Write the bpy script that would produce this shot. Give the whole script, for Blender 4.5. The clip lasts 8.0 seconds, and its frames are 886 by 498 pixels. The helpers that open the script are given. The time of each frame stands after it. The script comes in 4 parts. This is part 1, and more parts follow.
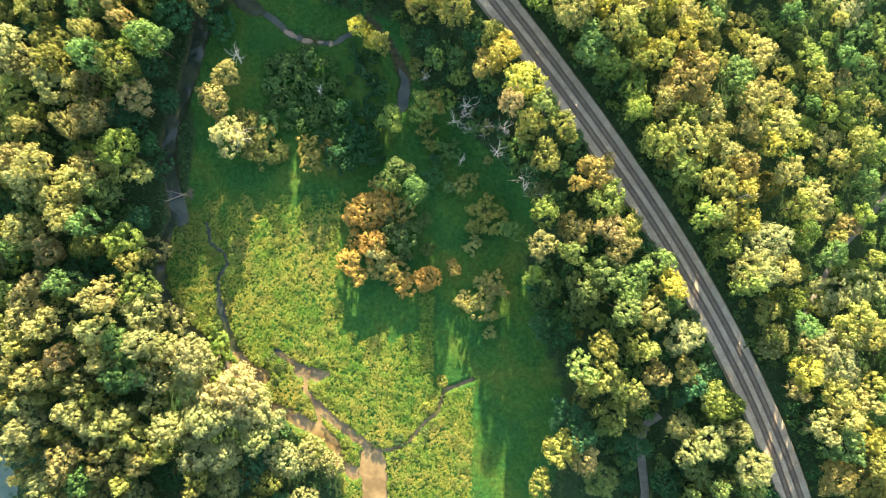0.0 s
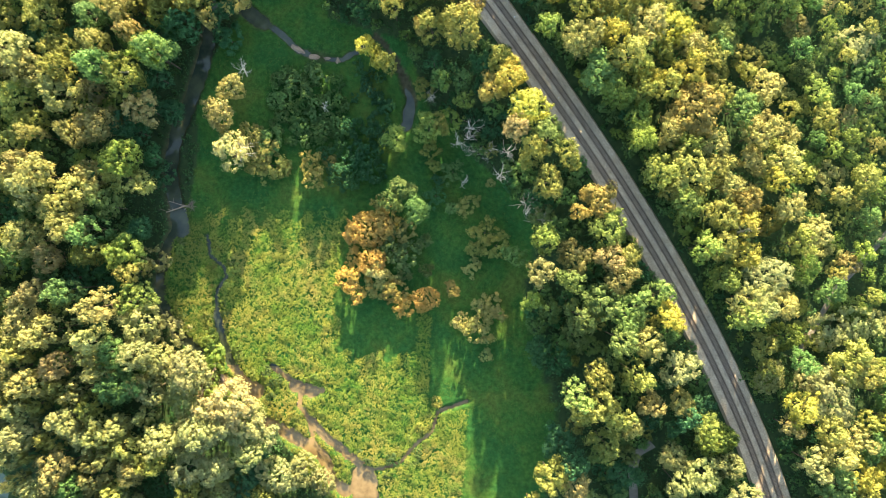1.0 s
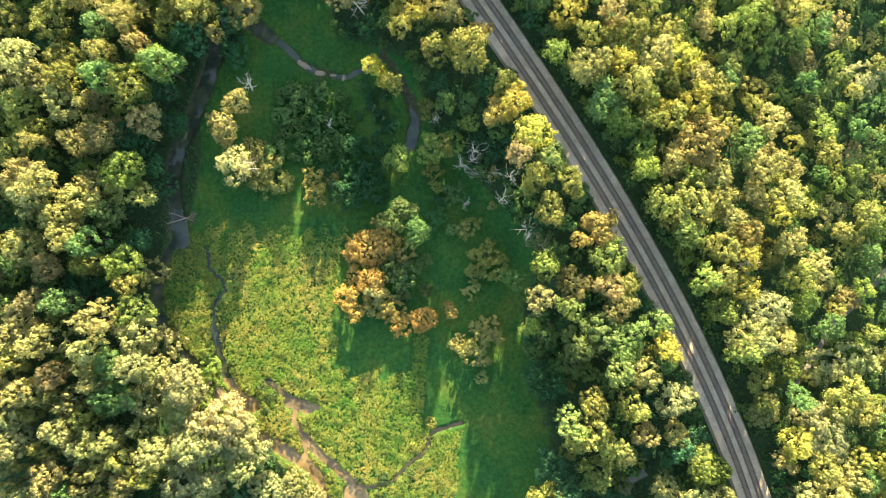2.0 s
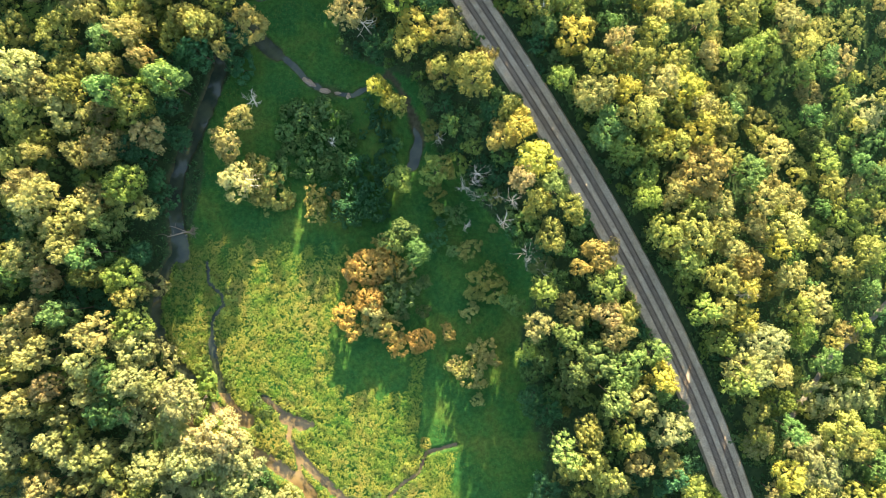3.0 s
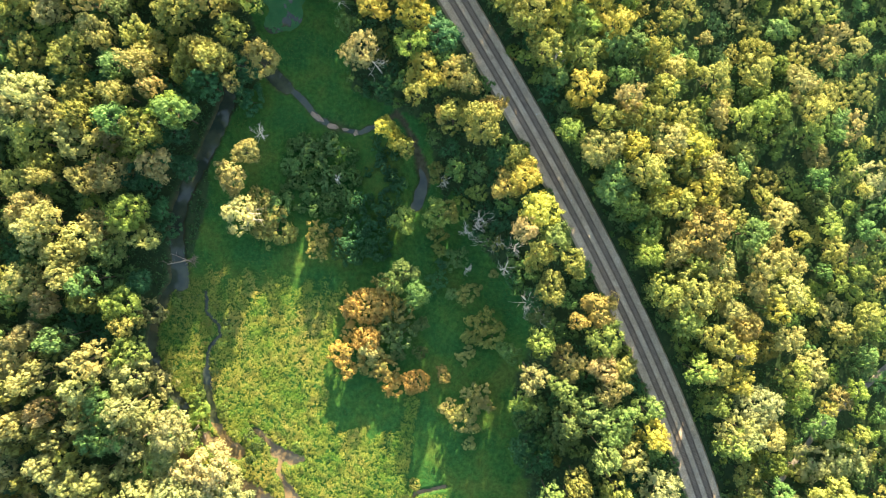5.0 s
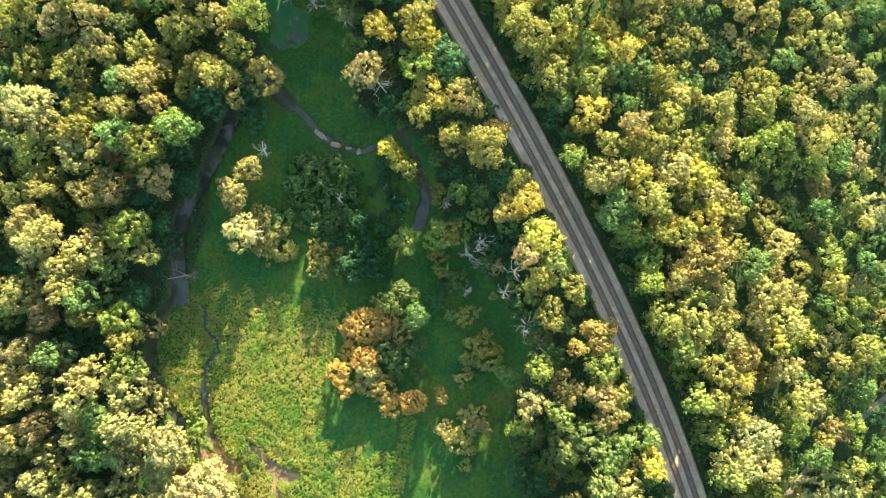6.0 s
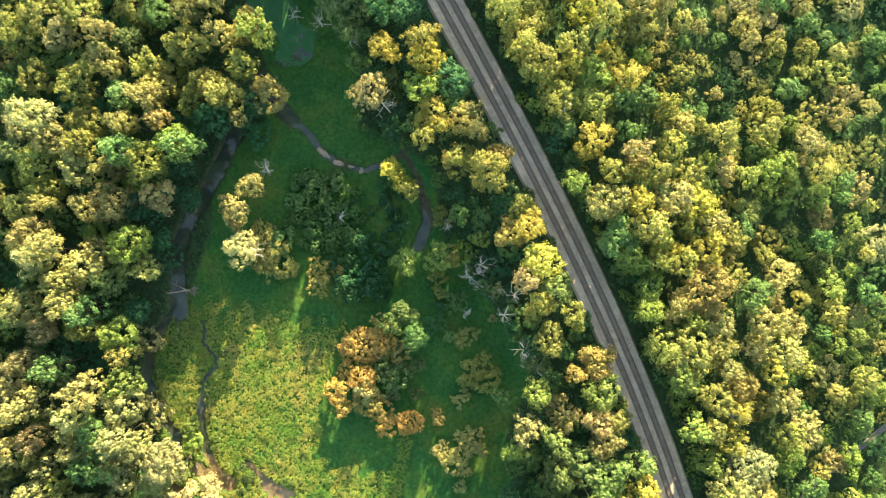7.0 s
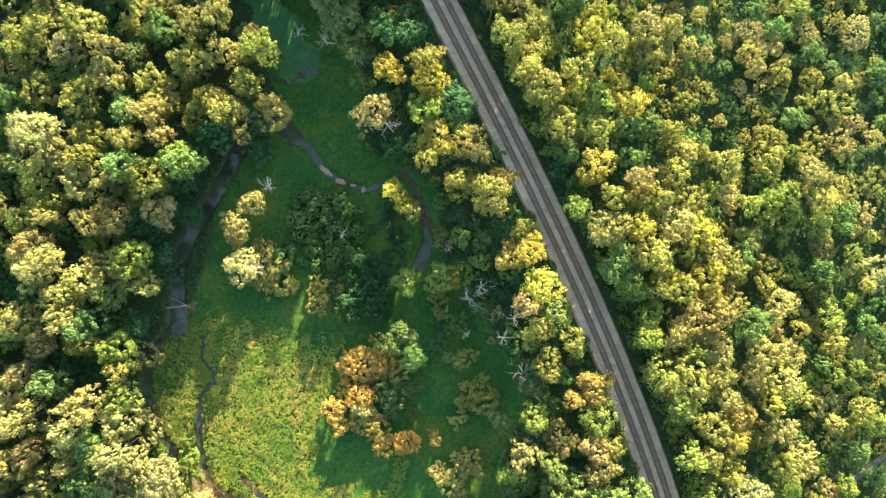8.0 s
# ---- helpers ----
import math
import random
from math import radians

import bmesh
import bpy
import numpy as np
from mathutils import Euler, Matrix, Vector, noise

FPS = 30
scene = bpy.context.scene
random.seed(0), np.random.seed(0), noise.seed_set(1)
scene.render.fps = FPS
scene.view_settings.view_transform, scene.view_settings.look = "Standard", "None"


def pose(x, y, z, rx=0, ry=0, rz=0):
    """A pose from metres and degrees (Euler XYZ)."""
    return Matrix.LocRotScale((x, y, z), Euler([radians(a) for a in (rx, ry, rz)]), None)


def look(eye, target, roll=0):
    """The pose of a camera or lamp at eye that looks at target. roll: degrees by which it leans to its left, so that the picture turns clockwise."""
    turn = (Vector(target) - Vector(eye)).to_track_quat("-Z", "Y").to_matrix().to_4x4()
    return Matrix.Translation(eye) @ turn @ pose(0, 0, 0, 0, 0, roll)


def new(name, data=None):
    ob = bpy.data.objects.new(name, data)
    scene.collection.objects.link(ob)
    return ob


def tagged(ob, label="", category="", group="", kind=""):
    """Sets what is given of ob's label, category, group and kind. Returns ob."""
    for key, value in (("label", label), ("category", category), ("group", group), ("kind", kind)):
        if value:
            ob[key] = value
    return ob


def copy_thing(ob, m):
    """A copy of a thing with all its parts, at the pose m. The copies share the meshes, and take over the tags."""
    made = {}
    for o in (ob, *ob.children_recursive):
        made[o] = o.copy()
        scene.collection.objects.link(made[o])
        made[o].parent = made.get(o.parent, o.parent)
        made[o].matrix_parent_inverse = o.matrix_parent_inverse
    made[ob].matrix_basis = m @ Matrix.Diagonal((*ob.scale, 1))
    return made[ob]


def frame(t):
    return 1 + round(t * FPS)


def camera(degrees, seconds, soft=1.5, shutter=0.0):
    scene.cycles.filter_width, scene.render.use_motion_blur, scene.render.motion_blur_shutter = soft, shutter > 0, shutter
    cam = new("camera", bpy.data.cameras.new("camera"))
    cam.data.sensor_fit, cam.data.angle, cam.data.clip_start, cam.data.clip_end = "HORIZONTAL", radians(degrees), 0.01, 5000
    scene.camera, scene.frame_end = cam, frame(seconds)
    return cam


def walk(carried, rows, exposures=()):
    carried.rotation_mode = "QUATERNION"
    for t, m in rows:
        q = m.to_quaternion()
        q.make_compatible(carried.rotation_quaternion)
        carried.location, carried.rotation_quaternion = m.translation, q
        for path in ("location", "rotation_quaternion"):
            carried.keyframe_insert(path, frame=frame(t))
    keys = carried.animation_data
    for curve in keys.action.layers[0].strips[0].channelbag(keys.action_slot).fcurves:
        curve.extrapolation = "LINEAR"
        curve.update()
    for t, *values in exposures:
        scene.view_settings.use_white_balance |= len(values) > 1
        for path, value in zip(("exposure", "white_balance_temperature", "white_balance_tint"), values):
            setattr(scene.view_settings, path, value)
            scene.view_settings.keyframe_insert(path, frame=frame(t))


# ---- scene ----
cam = camera(61.9, 8.0, soft=0.85)
METRES, EYE, TILT, LEAN, TURN = 71.0, 302.0, -90.0, 0.0, 0.0
ROWS = [
    (0.0, 0.0, 0.0, 0.0, 0.0, 0.0, 0.0),
    (0.5, 0.0008, 0.0008, 0.063, 0.01, -0.04, -1.05),
    (1.0, 0.0005, 0.0016, 0.126, 0.02, -0.08, -2.1),
    (1.5, -0.0014, 0.0024, 0.1892, 0.03, -0.13, -3.12),
    (3.0, -0.0154, 0.005, 0.3761, 0.03, -0.21, -5.71),
    (3.5, -0.0219, 0.0065, 0.4404, 0.04, -0.27, -6.51),
    (4.0, -0.0289, 0.0078, 0.5021, 0.06, -0.3, -7.29),
    (4.5, -0.0372, 0.0092, 0.5646, 0.08, -0.34, -8.03),
    (6.0, -0.0691, 0.013, 0.7483, 0.12, -0.43, -10.05),
    (6.5, -0.0808, 0.0144, 0.8084, 0.14, -0.45, -10.71),
    (7.0, -0.0937, 0.0157, 0.8691, 0.15, -0.49, -11.35),
    (7.5, -0.107, 0.017, 0.9297, 0.17, -0.54, -11.98),
    (8.0, -0.1209, 0.0184, 0.9897, 0.19, -0.57, -12.59),
]
walk(cam, [(t, pose(0, 0, EYE, TILT, LEAN, TURN) @ pose(METRES * x, METRES * y, METRES * z, 90 + pitch, roll, yaw)) for t, x, y, z, yaw, pitch, roll in ROWS],
     exposures=[(0.0, 3.17, 7500, 10), (8.0, 3.13, 7500, 10)])

# ---- light: low warm sun in the north, clear sky ----
SUN_ELEVATION, SUN_AZIMUTH = 15.4, 3.5  # degrees; azimuth from +y towards +x
world = bpy.data.worlds.new("sky")
scene.world = world
world.use_nodes = True
sky = world.node_tree.nodes.new("ShaderNodeTexSky")
sky.sky_type, sky.sun_disc = "NISHITA", False
sky.sun_elevation, sky.sun_rotation = radians(SUN_ELEVATION), radians(SUN_AZIMUTH)
background = world.node_tree.nodes["Background"]
background.inputs["Strength"].default_value = 0.09
world.node_tree.links.new(sky.outputs["Color"], background.inputs["Color"])
sun_data = bpy.data.lights.new("sun", "SUN")
sun_data.energy, sun_data.angle, sun_data.color = 4.0, radians(0.6), (1.0, 0.82, 0.55)
sun = new("sun", sun_data)
e, a = radians(SUN_ELEVATION), radians(SUN_AZIMUTH)
toward = Vector((math.sin(a) * math.cos(e), math.cos(a) * math.cos(e), math.sin(e)))
sun.matrix_world = look(toward * 500, (0, 0, 0))


# ---- materials ----
def material(name):
    m = bpy.data.materials.new(name)
    m.use_nodes = True
    tree = m.node_tree
    return m, tree.nodes, tree.links, tree.nodes["Principled BSDF"]


def noise_node(nodes, links, scale, detail=4.0, rough=0.6):
    where = nodes.new("ShaderNodeNewGeometry")
    n = nodes.new("ShaderNodeTexNoise")
    n.inputs["Scale"].default_value, n.inputs["Detail"].default_value, n.inputs["Roughness"].default_value = scale, detail, rough
    links.new(where.outputs["Position"], n.inputs["Vector"])
    return n.outputs["Fac"]


def ramp(nodes, links, source, stops):
    r = nodes.new("ShaderNodeValToRGB")
    while len(r.color_ramp.elements) < len(stops):
        r.color_ramp.elements.new(0.5)
    for element, (at, colour) in zip(r.color_ramp.elements, stops):
        element.position, element.color = at, (*colour, 1)
    links.new(source, r.inputs["Fac"])
    return r.outputs["Color"]


def blend(nodes, links, fac, a, b, mode="MIX"):
    m = nodes.new("ShaderNodeMix")
    m.data_type, m.blend_type = "RGBA", mode
    for socket, value in ((m.inputs[0], fac), (m.inputs[6], a), (m.inputs[7], b)):
        if isinstance(value, float):
            socket.default_value = value
        elif isinstance(value, tuple):
            socket.default_value = (*value, 1)
        else:
            links.new(value, socket)
    return m.outputs[2]


def bump(nodes, links, shader, height, distance, strength=0.6):
    b = nodes.new("ShaderNodeBump")
    b.inputs["Distance"].default_value, b.inputs["Strength"].default_value = distance, strength
    links.new(height, b.inputs["Height"])
    links.new(b.outputs["Normal"], shader.inputs["Normal"])


def leaf_material(name, glow_through=0.4):
    """Foliage: the tint of its tree, varied leaf by leaf and clump by clump, with light passing through the leaves."""
    m, nodes, links, shader = material(name)
    info, geo = nodes.new("ShaderNodeObjectInfo"), nodes.new("ShaderNodeNewGeometry")
    clump = noise_node(nodes, links, 0.35, 3.0)
    leafy = ramp(nodes, links, geo.outputs["Random Per Island"], [(0.0, (0.72, 0.8, 0.78)), (0.5, (1.0, 1.0, 1.0)), (1.0, (1.14, 1.12, 1.08))])
    clumped = ramp(nodes, links, clump, [(0.3, (0.74, 0.86, 0.8)), (0.7, (1.25, 1.12, 1.05))])
    colour = blend(nodes, links, 1.0, blend(nodes, links, 1.0, info.outputs["Color"], leafy, "MULTIPLY"), clumped, "MULTIPLY")
    links.new(colour, shader.inputs["Base Color"])
    shader.inputs["Roughness"].default_value = 0.55
    shader.inputs["Specular IOR Level"].default_value = 0.12
    passing, mix = nodes.new("ShaderNodeBsdfTranslucent"), nodes.new("ShaderNodeMixShader")
    links.new(colour, passing.inputs["Color"])
    mix.inputs["Fac"].default_value = glow_through
    links.new(shader.outputs["BSDF"], mix.inputs[1])
    links.new(passing.outputs["BSDF"], mix.inputs[2])
    links.new(mix.outputs["Shader"], nodes["Material Output"].inputs["Surface"])
    return m


def plain_material(name, low, high, scale, rough=0.85, relief=0.0):
    """A rough surface whose colour wanders between two tones at two sizes."""
    m, nodes, links, shader = material(name)
    coarse, fine = noise_node(nodes, links, scale), noise_node(nodes, links, scale * 9, 3.0)
    broad = ramp(nodes, links, coarse, [(0.32, low), (0.68, high)])
    grain = ramp(nodes, links, fine, [(0.3, (0.7, 0.7, 0.7)), (0.7, (1.3, 1.3, 1.3))])
    links.new(blend(nodes, links, 1.0, broad, grain, "MULTIPLY"), shader.inputs["Base Color"])
    shader.inputs["Roughness"].default_value = rough
    shader.inputs["Specular IOR Level"].default_value = 0.2
    if relief:
        bump(nodes, links, shader, fine, relief)
    return m


LEAF = leaf_material("leaves")
BARK = plain_material("bark", (0.06, 0.05, 0.035), (0.14, 0.115, 0.085), 0.8, relief=0.03)
DEAD_WOOD = plain_material("bleached_dead_wood", (0.58, 0.53, 0.44), (0.8, 0.75, 0.64), 0.6, relief=0.02)
FALLEN_WOOD = plain_material("weathered_driftwood", (0.2, 0.16, 0.12), (0.36, 0.3, 0.23), 0.8, relief=0.02)
BALLAST = plain_material("grey_ballast", (0.3, 0.245, 0.172), (0.43, 0.36, 0.262), 0.25, 0.95, 0.05)
CRIB = plain_material("oily_ballast", (0.175, 0.145, 0.108), (0.275, 0.225, 0.165), 0.5, 0.95, 0.05)
SLEEPER = plain_material("creosoted_timber", (0.125, 0.1, 0.078), (0.21, 0.17, 0.132), 0.7, 0.9, 0.01)
GRAVEL = plain_material("pale_gravel", (0.13, 0.125, 0.105), (0.21, 0.2, 0.165), 0.4, 0.95, 0.03)
RAIL_STEEL = plain_material("worn_rusty_steel", (0.07, 0.045, 0.03), (0.15, 0.11, 0.085), 0.5, 0.5)
RAIL_STEEL.node_tree.nodes["Principled BSDF"].inputs["Metallic"].default_value = 0.6
WHITE_PAINT = plain_material("white_paint", (0.7, 0.7, 0.68), (0.82, 0.82, 0.8), 2.0, 0.5)


def ground_material():
    m, nodes, links, shader = material("marsh_ground")
    mud, wood = nodes.new("ShaderNodeAttribute"), nodes.new("ShaderNodeAttribute")
    mud.attribute_name, wood.attribute_name = "mud", "woodland"
    broad, fine, tiny = noise_node(nodes, links, 0.05, 5.0), noise_node(nodes, links, 0.6, 4.0), noise_node(nodes, links, 4.0, 3.0)
    grass = ramp(nodes, links, broad, [(0.4, (0.02, 0.088, 0.024)), (0.52, (0.034, 0.104, 0.023)), (0.64, (0.066, 0.112, 0.026))])
    grain = ramp(nodes, links, fine, [(0.3, (0.6, 0.65, 0.6)), (0.7, (1.35, 1.3, 1.2))])
    speck = ramp(nodes, links, tiny, [(0.3, (0.7, 0.7, 0.7)), (0.7, (1.3, 1.3, 1.3))])
    grass = blend(nodes, links, 1.0, blend(nodes, links, 1.0, grass, grain, "MULTIPLY"), speck, "MULTIPLY")
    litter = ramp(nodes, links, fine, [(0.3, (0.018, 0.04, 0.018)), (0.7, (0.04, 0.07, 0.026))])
    silt = ramp(nodes, links, fine, [(0.3, (0.035, 0.036, 0.02)), (0.7, (0.085, 0.078, 0.044))])
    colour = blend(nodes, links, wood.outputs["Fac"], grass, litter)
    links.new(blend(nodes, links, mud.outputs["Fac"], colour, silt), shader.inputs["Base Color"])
    shader.inputs["Roughness"].default_value = 0.95
    shader.inputs["Specular IOR Level"].default_value = 0.08
    bump(nodes, links, shader, tiny, 0.15)
    return m


def water_material(name, deep, silty):
    m, nodes, links, shader = material(name)
    cloudy = noise_node(nodes, links, 0.12, 4.0)
    links.new(ramp(nodes, links, cloudy, [(0.38, deep), (0.62, silty)]), shader.inputs["Base Color"])
    shader.inputs["Roughness"].default_value = 0.06
    bump(nodes, links, shader, noise_node(nodes, links, 1.2, 2.0), 0.02, 0.15)
    return m


def plant_material():
    m, nodes, links, shader = material("marsh_plants")
    geo = nodes.new("ShaderNodeNewGeometry")
    broad, patch = noise_node(nodes, links, 0.045, 4.0), noise_node(nodes, links, 0.22, 4.0)
    rank = nodes.new("ShaderNodeAttribute")
    rank.attribute_name = "rank"
    base = ramp(nodes, links, broad, [(0.4, (0.155, 0.225, 0.042)), (0.5, (0.225, 0.262, 0.054)), (0.6, (0.285, 0.275, 0.072))])
    # darker green for short grass, with the shade lying there put into it
    meadow = ramp(nodes, links, broad, [(0.4, (0.034, 0.105, 0.026)), (0.6, (0.085, 0.135, 0.03))])
    base = blend(nodes, links, rank.outputs["Fac"], meadow, base)
    spot = ramp(nodes, links, patch, [(0.38, (0.6, 0.85, 0.7)), (0.5, (1.0, 1.0, 1.0)), (0.64, (1.06, 0.99, 0.9))])
    leafy = ramp(nodes, links, geo.outputs["Random Per Island"], [(0.0, (0.66, 0.76, 0.7)), (0.6, (1.0, 1.0, 1.0)), (1.0, (1.16, 1.16, 1.1))])
    colour = blend(nodes, links, 1.0, blend(nodes, links, 1.0, base, spot, "MULTIPLY"), leafy, "MULTIPLY")
    links.new(colour, shader.inputs["Base Color"])
    shader.inputs["Roughness"].default_value = 0.6
    shader.inputs["Specular IOR Level"].default_value = 0.15
    passing, mix = nodes.new("ShaderNodeBsdfTranslucent"), nodes.new("ShaderNodeMixShader")
    links.new(colour, passing.inputs["Color"])
    mix.inputs["Fac"].default_value = 0.25
    links.new(shader.outputs["BSDF"], mix.inputs[1])
    links.new(passing.outputs["BSDF"], mix.inputs[2])
    links.new(mix.outputs["Shader"], nodes["Material Output"].inputs["Surface"])
    return m


GROUND, PLANTS = ground_material(), plant_material()

# ---- plan: railway, streams, clearing ----
RAIL_LINE = (1.95943740e-06, -1.18885270e-03, -6.15104174e-01, 90.774)
RAIL_LEVEL, WATER_LEVEL = 13.0, -0.45
# each stream: half width in metres, depth of its bed, course
STREAMS = [
    (3.3, 1.6, [(-92.9, 112.4), (-98.4, 94.7), (-101.1, 80.0), (-104.5, 68.0), (-108.5, 58.0), (-112.5, 43.0), (-111.8, 30.3), (-108.1, 15.9)]),
    (4.2, 1.6, [(-109.0, 18.5), (-107.5, 13.0)]),
    (2.0, 1.6, [(-108.1, 15.9), (-112.5, 7.0), (-115.5, -8.0), (-114.5, -15.7), (-111.2, -23.2), (-107.0, -30.0), (-102.5, -33.3), (-98.0, -36.8), (-98.4, -43.2), (-97.6, -54.1), (-88.7, -63.3), (-72.5, -64.9)]),
    (2.5, 1.6, [(-72.5, -64.0), (-65.6, -66.3), (-57.5, -70.9), (-48.3, -75.5), (-44.4, -80.6), (-41.3, -88.7), (-36.0, -92.0)]),
    (0.4, 0.95, [(-52.5, -64.5), (-50.0, -70.5), (-47.5, -76.0), (-45.0, -80.5)]),
    (5.8, 1.7, [(-29.0, -86.0), (-27.9, -94.5), (-28.2, -106.0), (-31.0, -135.0)]),
    (0.5, 1.0, [(-96.6, 10.6), (-94.7, 2.1), (-89.6, -1.6), (-87.8, -5.8), (-91.9, -11.8), (-91.5, -20.6)]),
    (1.5, 1.4, [(-91.5, -20.6), (-90.3, -26.5), (-87.2, -34.5), (-84.9, -41.5), (-79.0, -48.0), (-72.0, -51.5)]),
    (3.0, 1.4, [(-74.0, -52.4), (-81.8, -51.1), (-88.2, -48.7), (-96.1, -52.4)]),
    (1.2, 1.2, [(-67.9, -41.8), (-61.9, -46.0), (-55.9, -51.0), (-47.6, -51.1)]),
    (2.8, 1.2, [(-58.5, -49.5), (-51.0, -51.5)]),
    (0.8, 1.2, [(-55.9, -51.5), (-56.4, -57.5), (-51.7, -63.5)]),
    (1.8, 1.4, [(-51.7, -63.5), (-44.8, -70.2), (-37.4, -75.5), (-29.8, -81.1), (-28.0, -88.0)]),
    (0.5, 0.95, [(11.8, -53.4), (0.2, -58.0), (-1.8, -66.3), (-8.3, -71.8), (-14.3, -79.2), (-21.7, -82.2), (-29.8, -82.2)]),
    (3.2, 1.3, [(-88.0, 107.0), (-82.0, 101.5), (-77.0, 98.0)]),
    (1.1, 1.1, [(-92.4, 110.1), (-81.5, 101.3), (-71.5, 95.5), (-61.8, 87.4), (-55.0, 85.0)]),
    (0.9, 1.0, [(-50.0, 84.5), (-44.3, 84.2), (-36.0, 89.3), (-29.4, 95.0)]),
    (2.2, 1.3, [(-29.4, 95.0), (-23.5, 89.0), (-21.1, 83.7), (-15.1, 69.7), (-16.8, 58.3)]),
    (9.0, 1.2, [(-110.0, 158.0), (-105.0, 150.0), (-95.0, 143.0), (-86.0, 134.0), (-82.0, 126.0)]),
    (20.0, 2.0, [(-204.0, -74.0), (-189.0, -98.0), (-185.0, -140.0)]),
]
CLEARING = [(-101, 46), (-104, 26), (-112, 9), (-115, -18), (-105, -34), (-98, -58), (-73, -60), (-61, -74), (-43, -94), (-38, -120), (36, -120), (48, -83), (50, -60), (41, -37), (34, -9), (38, 19), (27, 33), (11, 46), (-3, 67), (-6, 61), (-18, 92), (-50, 101), (-57, 132), (-78, 163), (-112, 155), (-84, 105), (-98, 81), (-103, 61)]
PATHS = [
    (1.6, [(87.0, -66.6), (82.0, -71.5), (80.2, -78.2), (81.1, -87.2), (82.5, -98.8), (80.0, -125.0)]),
    (1.1, [(215.0, 68.0), (180.8, 26.4), (169.5, 12.7), (155.8, -3.2), (149.0, -15.7), (139.9, -29.3)]),
]


def smooth(a, b, x):
    u = np.clip((x - a) / (b - a), 0, 1)
    return u * u * (3 - 2 * u)


def rail_x(y):
    return np.polyval(RAIL_LINE, y)


def rail_slope(y):
    return np.polyval(np.polyder(np.array(RAIL_LINE)), y)


def off_rail(x, y):
    """Metres east (+) or west (-) of the railway's centre line."""
    y = np.clip(y, -250, 320)
    return (x - rail_x(y)) / np.sqrt(1 + rail_slope(y) ** 2)


def line_distance(x, y, course):
    best = np.full(np.shape(x), 1e9)
    for (x0, y0), (x1, y1) in zip(course, course[1:]):
        dx, dy = x1 - x0, y1 - y0
        u = np.clip(((x - x0) * dx + (y - y0) * dy) / (dx * dx + dy * dy), 0, 1)
        best = np.minimum(best, np.hypot(x - x0 - u * dx, y - y0 - u * dy))
    return best


def inside(x, y, outline):
    x, y = np.asarray(x, float), np.asarray(y, float)
    hit = np.zeros(x.shape, bool)
    for (x0, y0), (x1, y1) in zip(outline, outline[1:] + outline[:1]):
        if y0 != y1:
            crosses = (y0 > y) != (y1 > y)
            hit ^= crosses & (x < x0 + (y - y0) * (x1 - x0) / (y1 - y0))
    return hit


def waves(x, y, size, seed):
    """Soft lumps of about that size, from -1 to 1."""
    rng = np.random.default_rng(seed)
    total = 0
    for _ in range(7):
        angle, phase, k = rng.uniform(0, 6.283), rng.uniform(0, 6.283), rng.uniform(0.7, 1.5) * 6.283 / size
        total = total + np.sin(k * (x * math.cos(angle) + y * math.sin(angle)) + phase)
    return total / 4.2


def stream_field(x, y):
    """How deep the streams cut, and how near their muddy edges are (0 to 1)."""
    cut, mud = np.zeros(np.shape(x)), np.zeros(np.shape(x))
    wobble = 0.55 * waves(x, y, 5.0, 3) + 0.25 * waves(x, y, 2.2, 4)
    for half, depth, course in STREAMS:
        d = line_distance(x, y, course) + wobble * min(1.0, 0.35 + half * 0.25)
        if 8 < half < 10:
            d = d + 3.2 * waves(x, y, 15.0, 9) + 1.0 * waves(x, y, 5.0, 10)
        cut = np.maximum(cut, depth * (1 - smooth(half * 0.45, half + 0.9, d)))
        mud = np.maximum(mud, (1 - smooth(half * 0.8, half + 0.7, d)) * (half < 8))
    return cut, mud


def ground_level(x, y):
    x, y = np.asarray(x, float), np.asarray(y, float)
    d = off_rail(x, y)
    bank = np.where(d < 0, 13 * (1 - smooth(9, 52, -d)), 13 - 6 * smooth(9, 60, d)) - 0.3
    open_land = inside(x, y, CLEARING)
    lumps = 0.1 * waves(x, y, 3.6, 7) + 0.06 * waves(x, y, 2.0, 8) + 0.12 * waves(x, y, 14.0, 9)
    wild = 0.9 + 0.5 * waves(x, y, 18.0, 11)
    z = bank + np.where(open_land & (d < -40), 0.5 + lumps, wild * smooth(8, 24, np.abs(d)) - 0.7 * smooth(16, 8, np.abs(d)))
    cut, mud = stream_field(x, y)
    bar = np.exp(-(((x + 53.8) / 4.2) ** 2 + ((y - 84.9) / 2.0) ** 2))
    return z - cut * smooth(4.0, 0.0, bank) * 1.15 + bar * cut * 0.6


# ---- mesh helpers ----
def mesh_of(name, verts, faces, mat, smooth_faces=False):
    me = bpy.data.meshes.new(name)
    me.from_pydata([tuple(v) for v in verts], [], [tuple(f) for f in faces])
    me.materials.append(mat)
    if smooth_faces:
        me.polygons.foreach_set("use_smooth", [True] * len(me.polygons))
    me.update()
    return me


def child(name, me, parent, label=""):
    ob = new(name, me)
    ob.parent = parent
    if label:
        tagged(ob, label)
    return ob


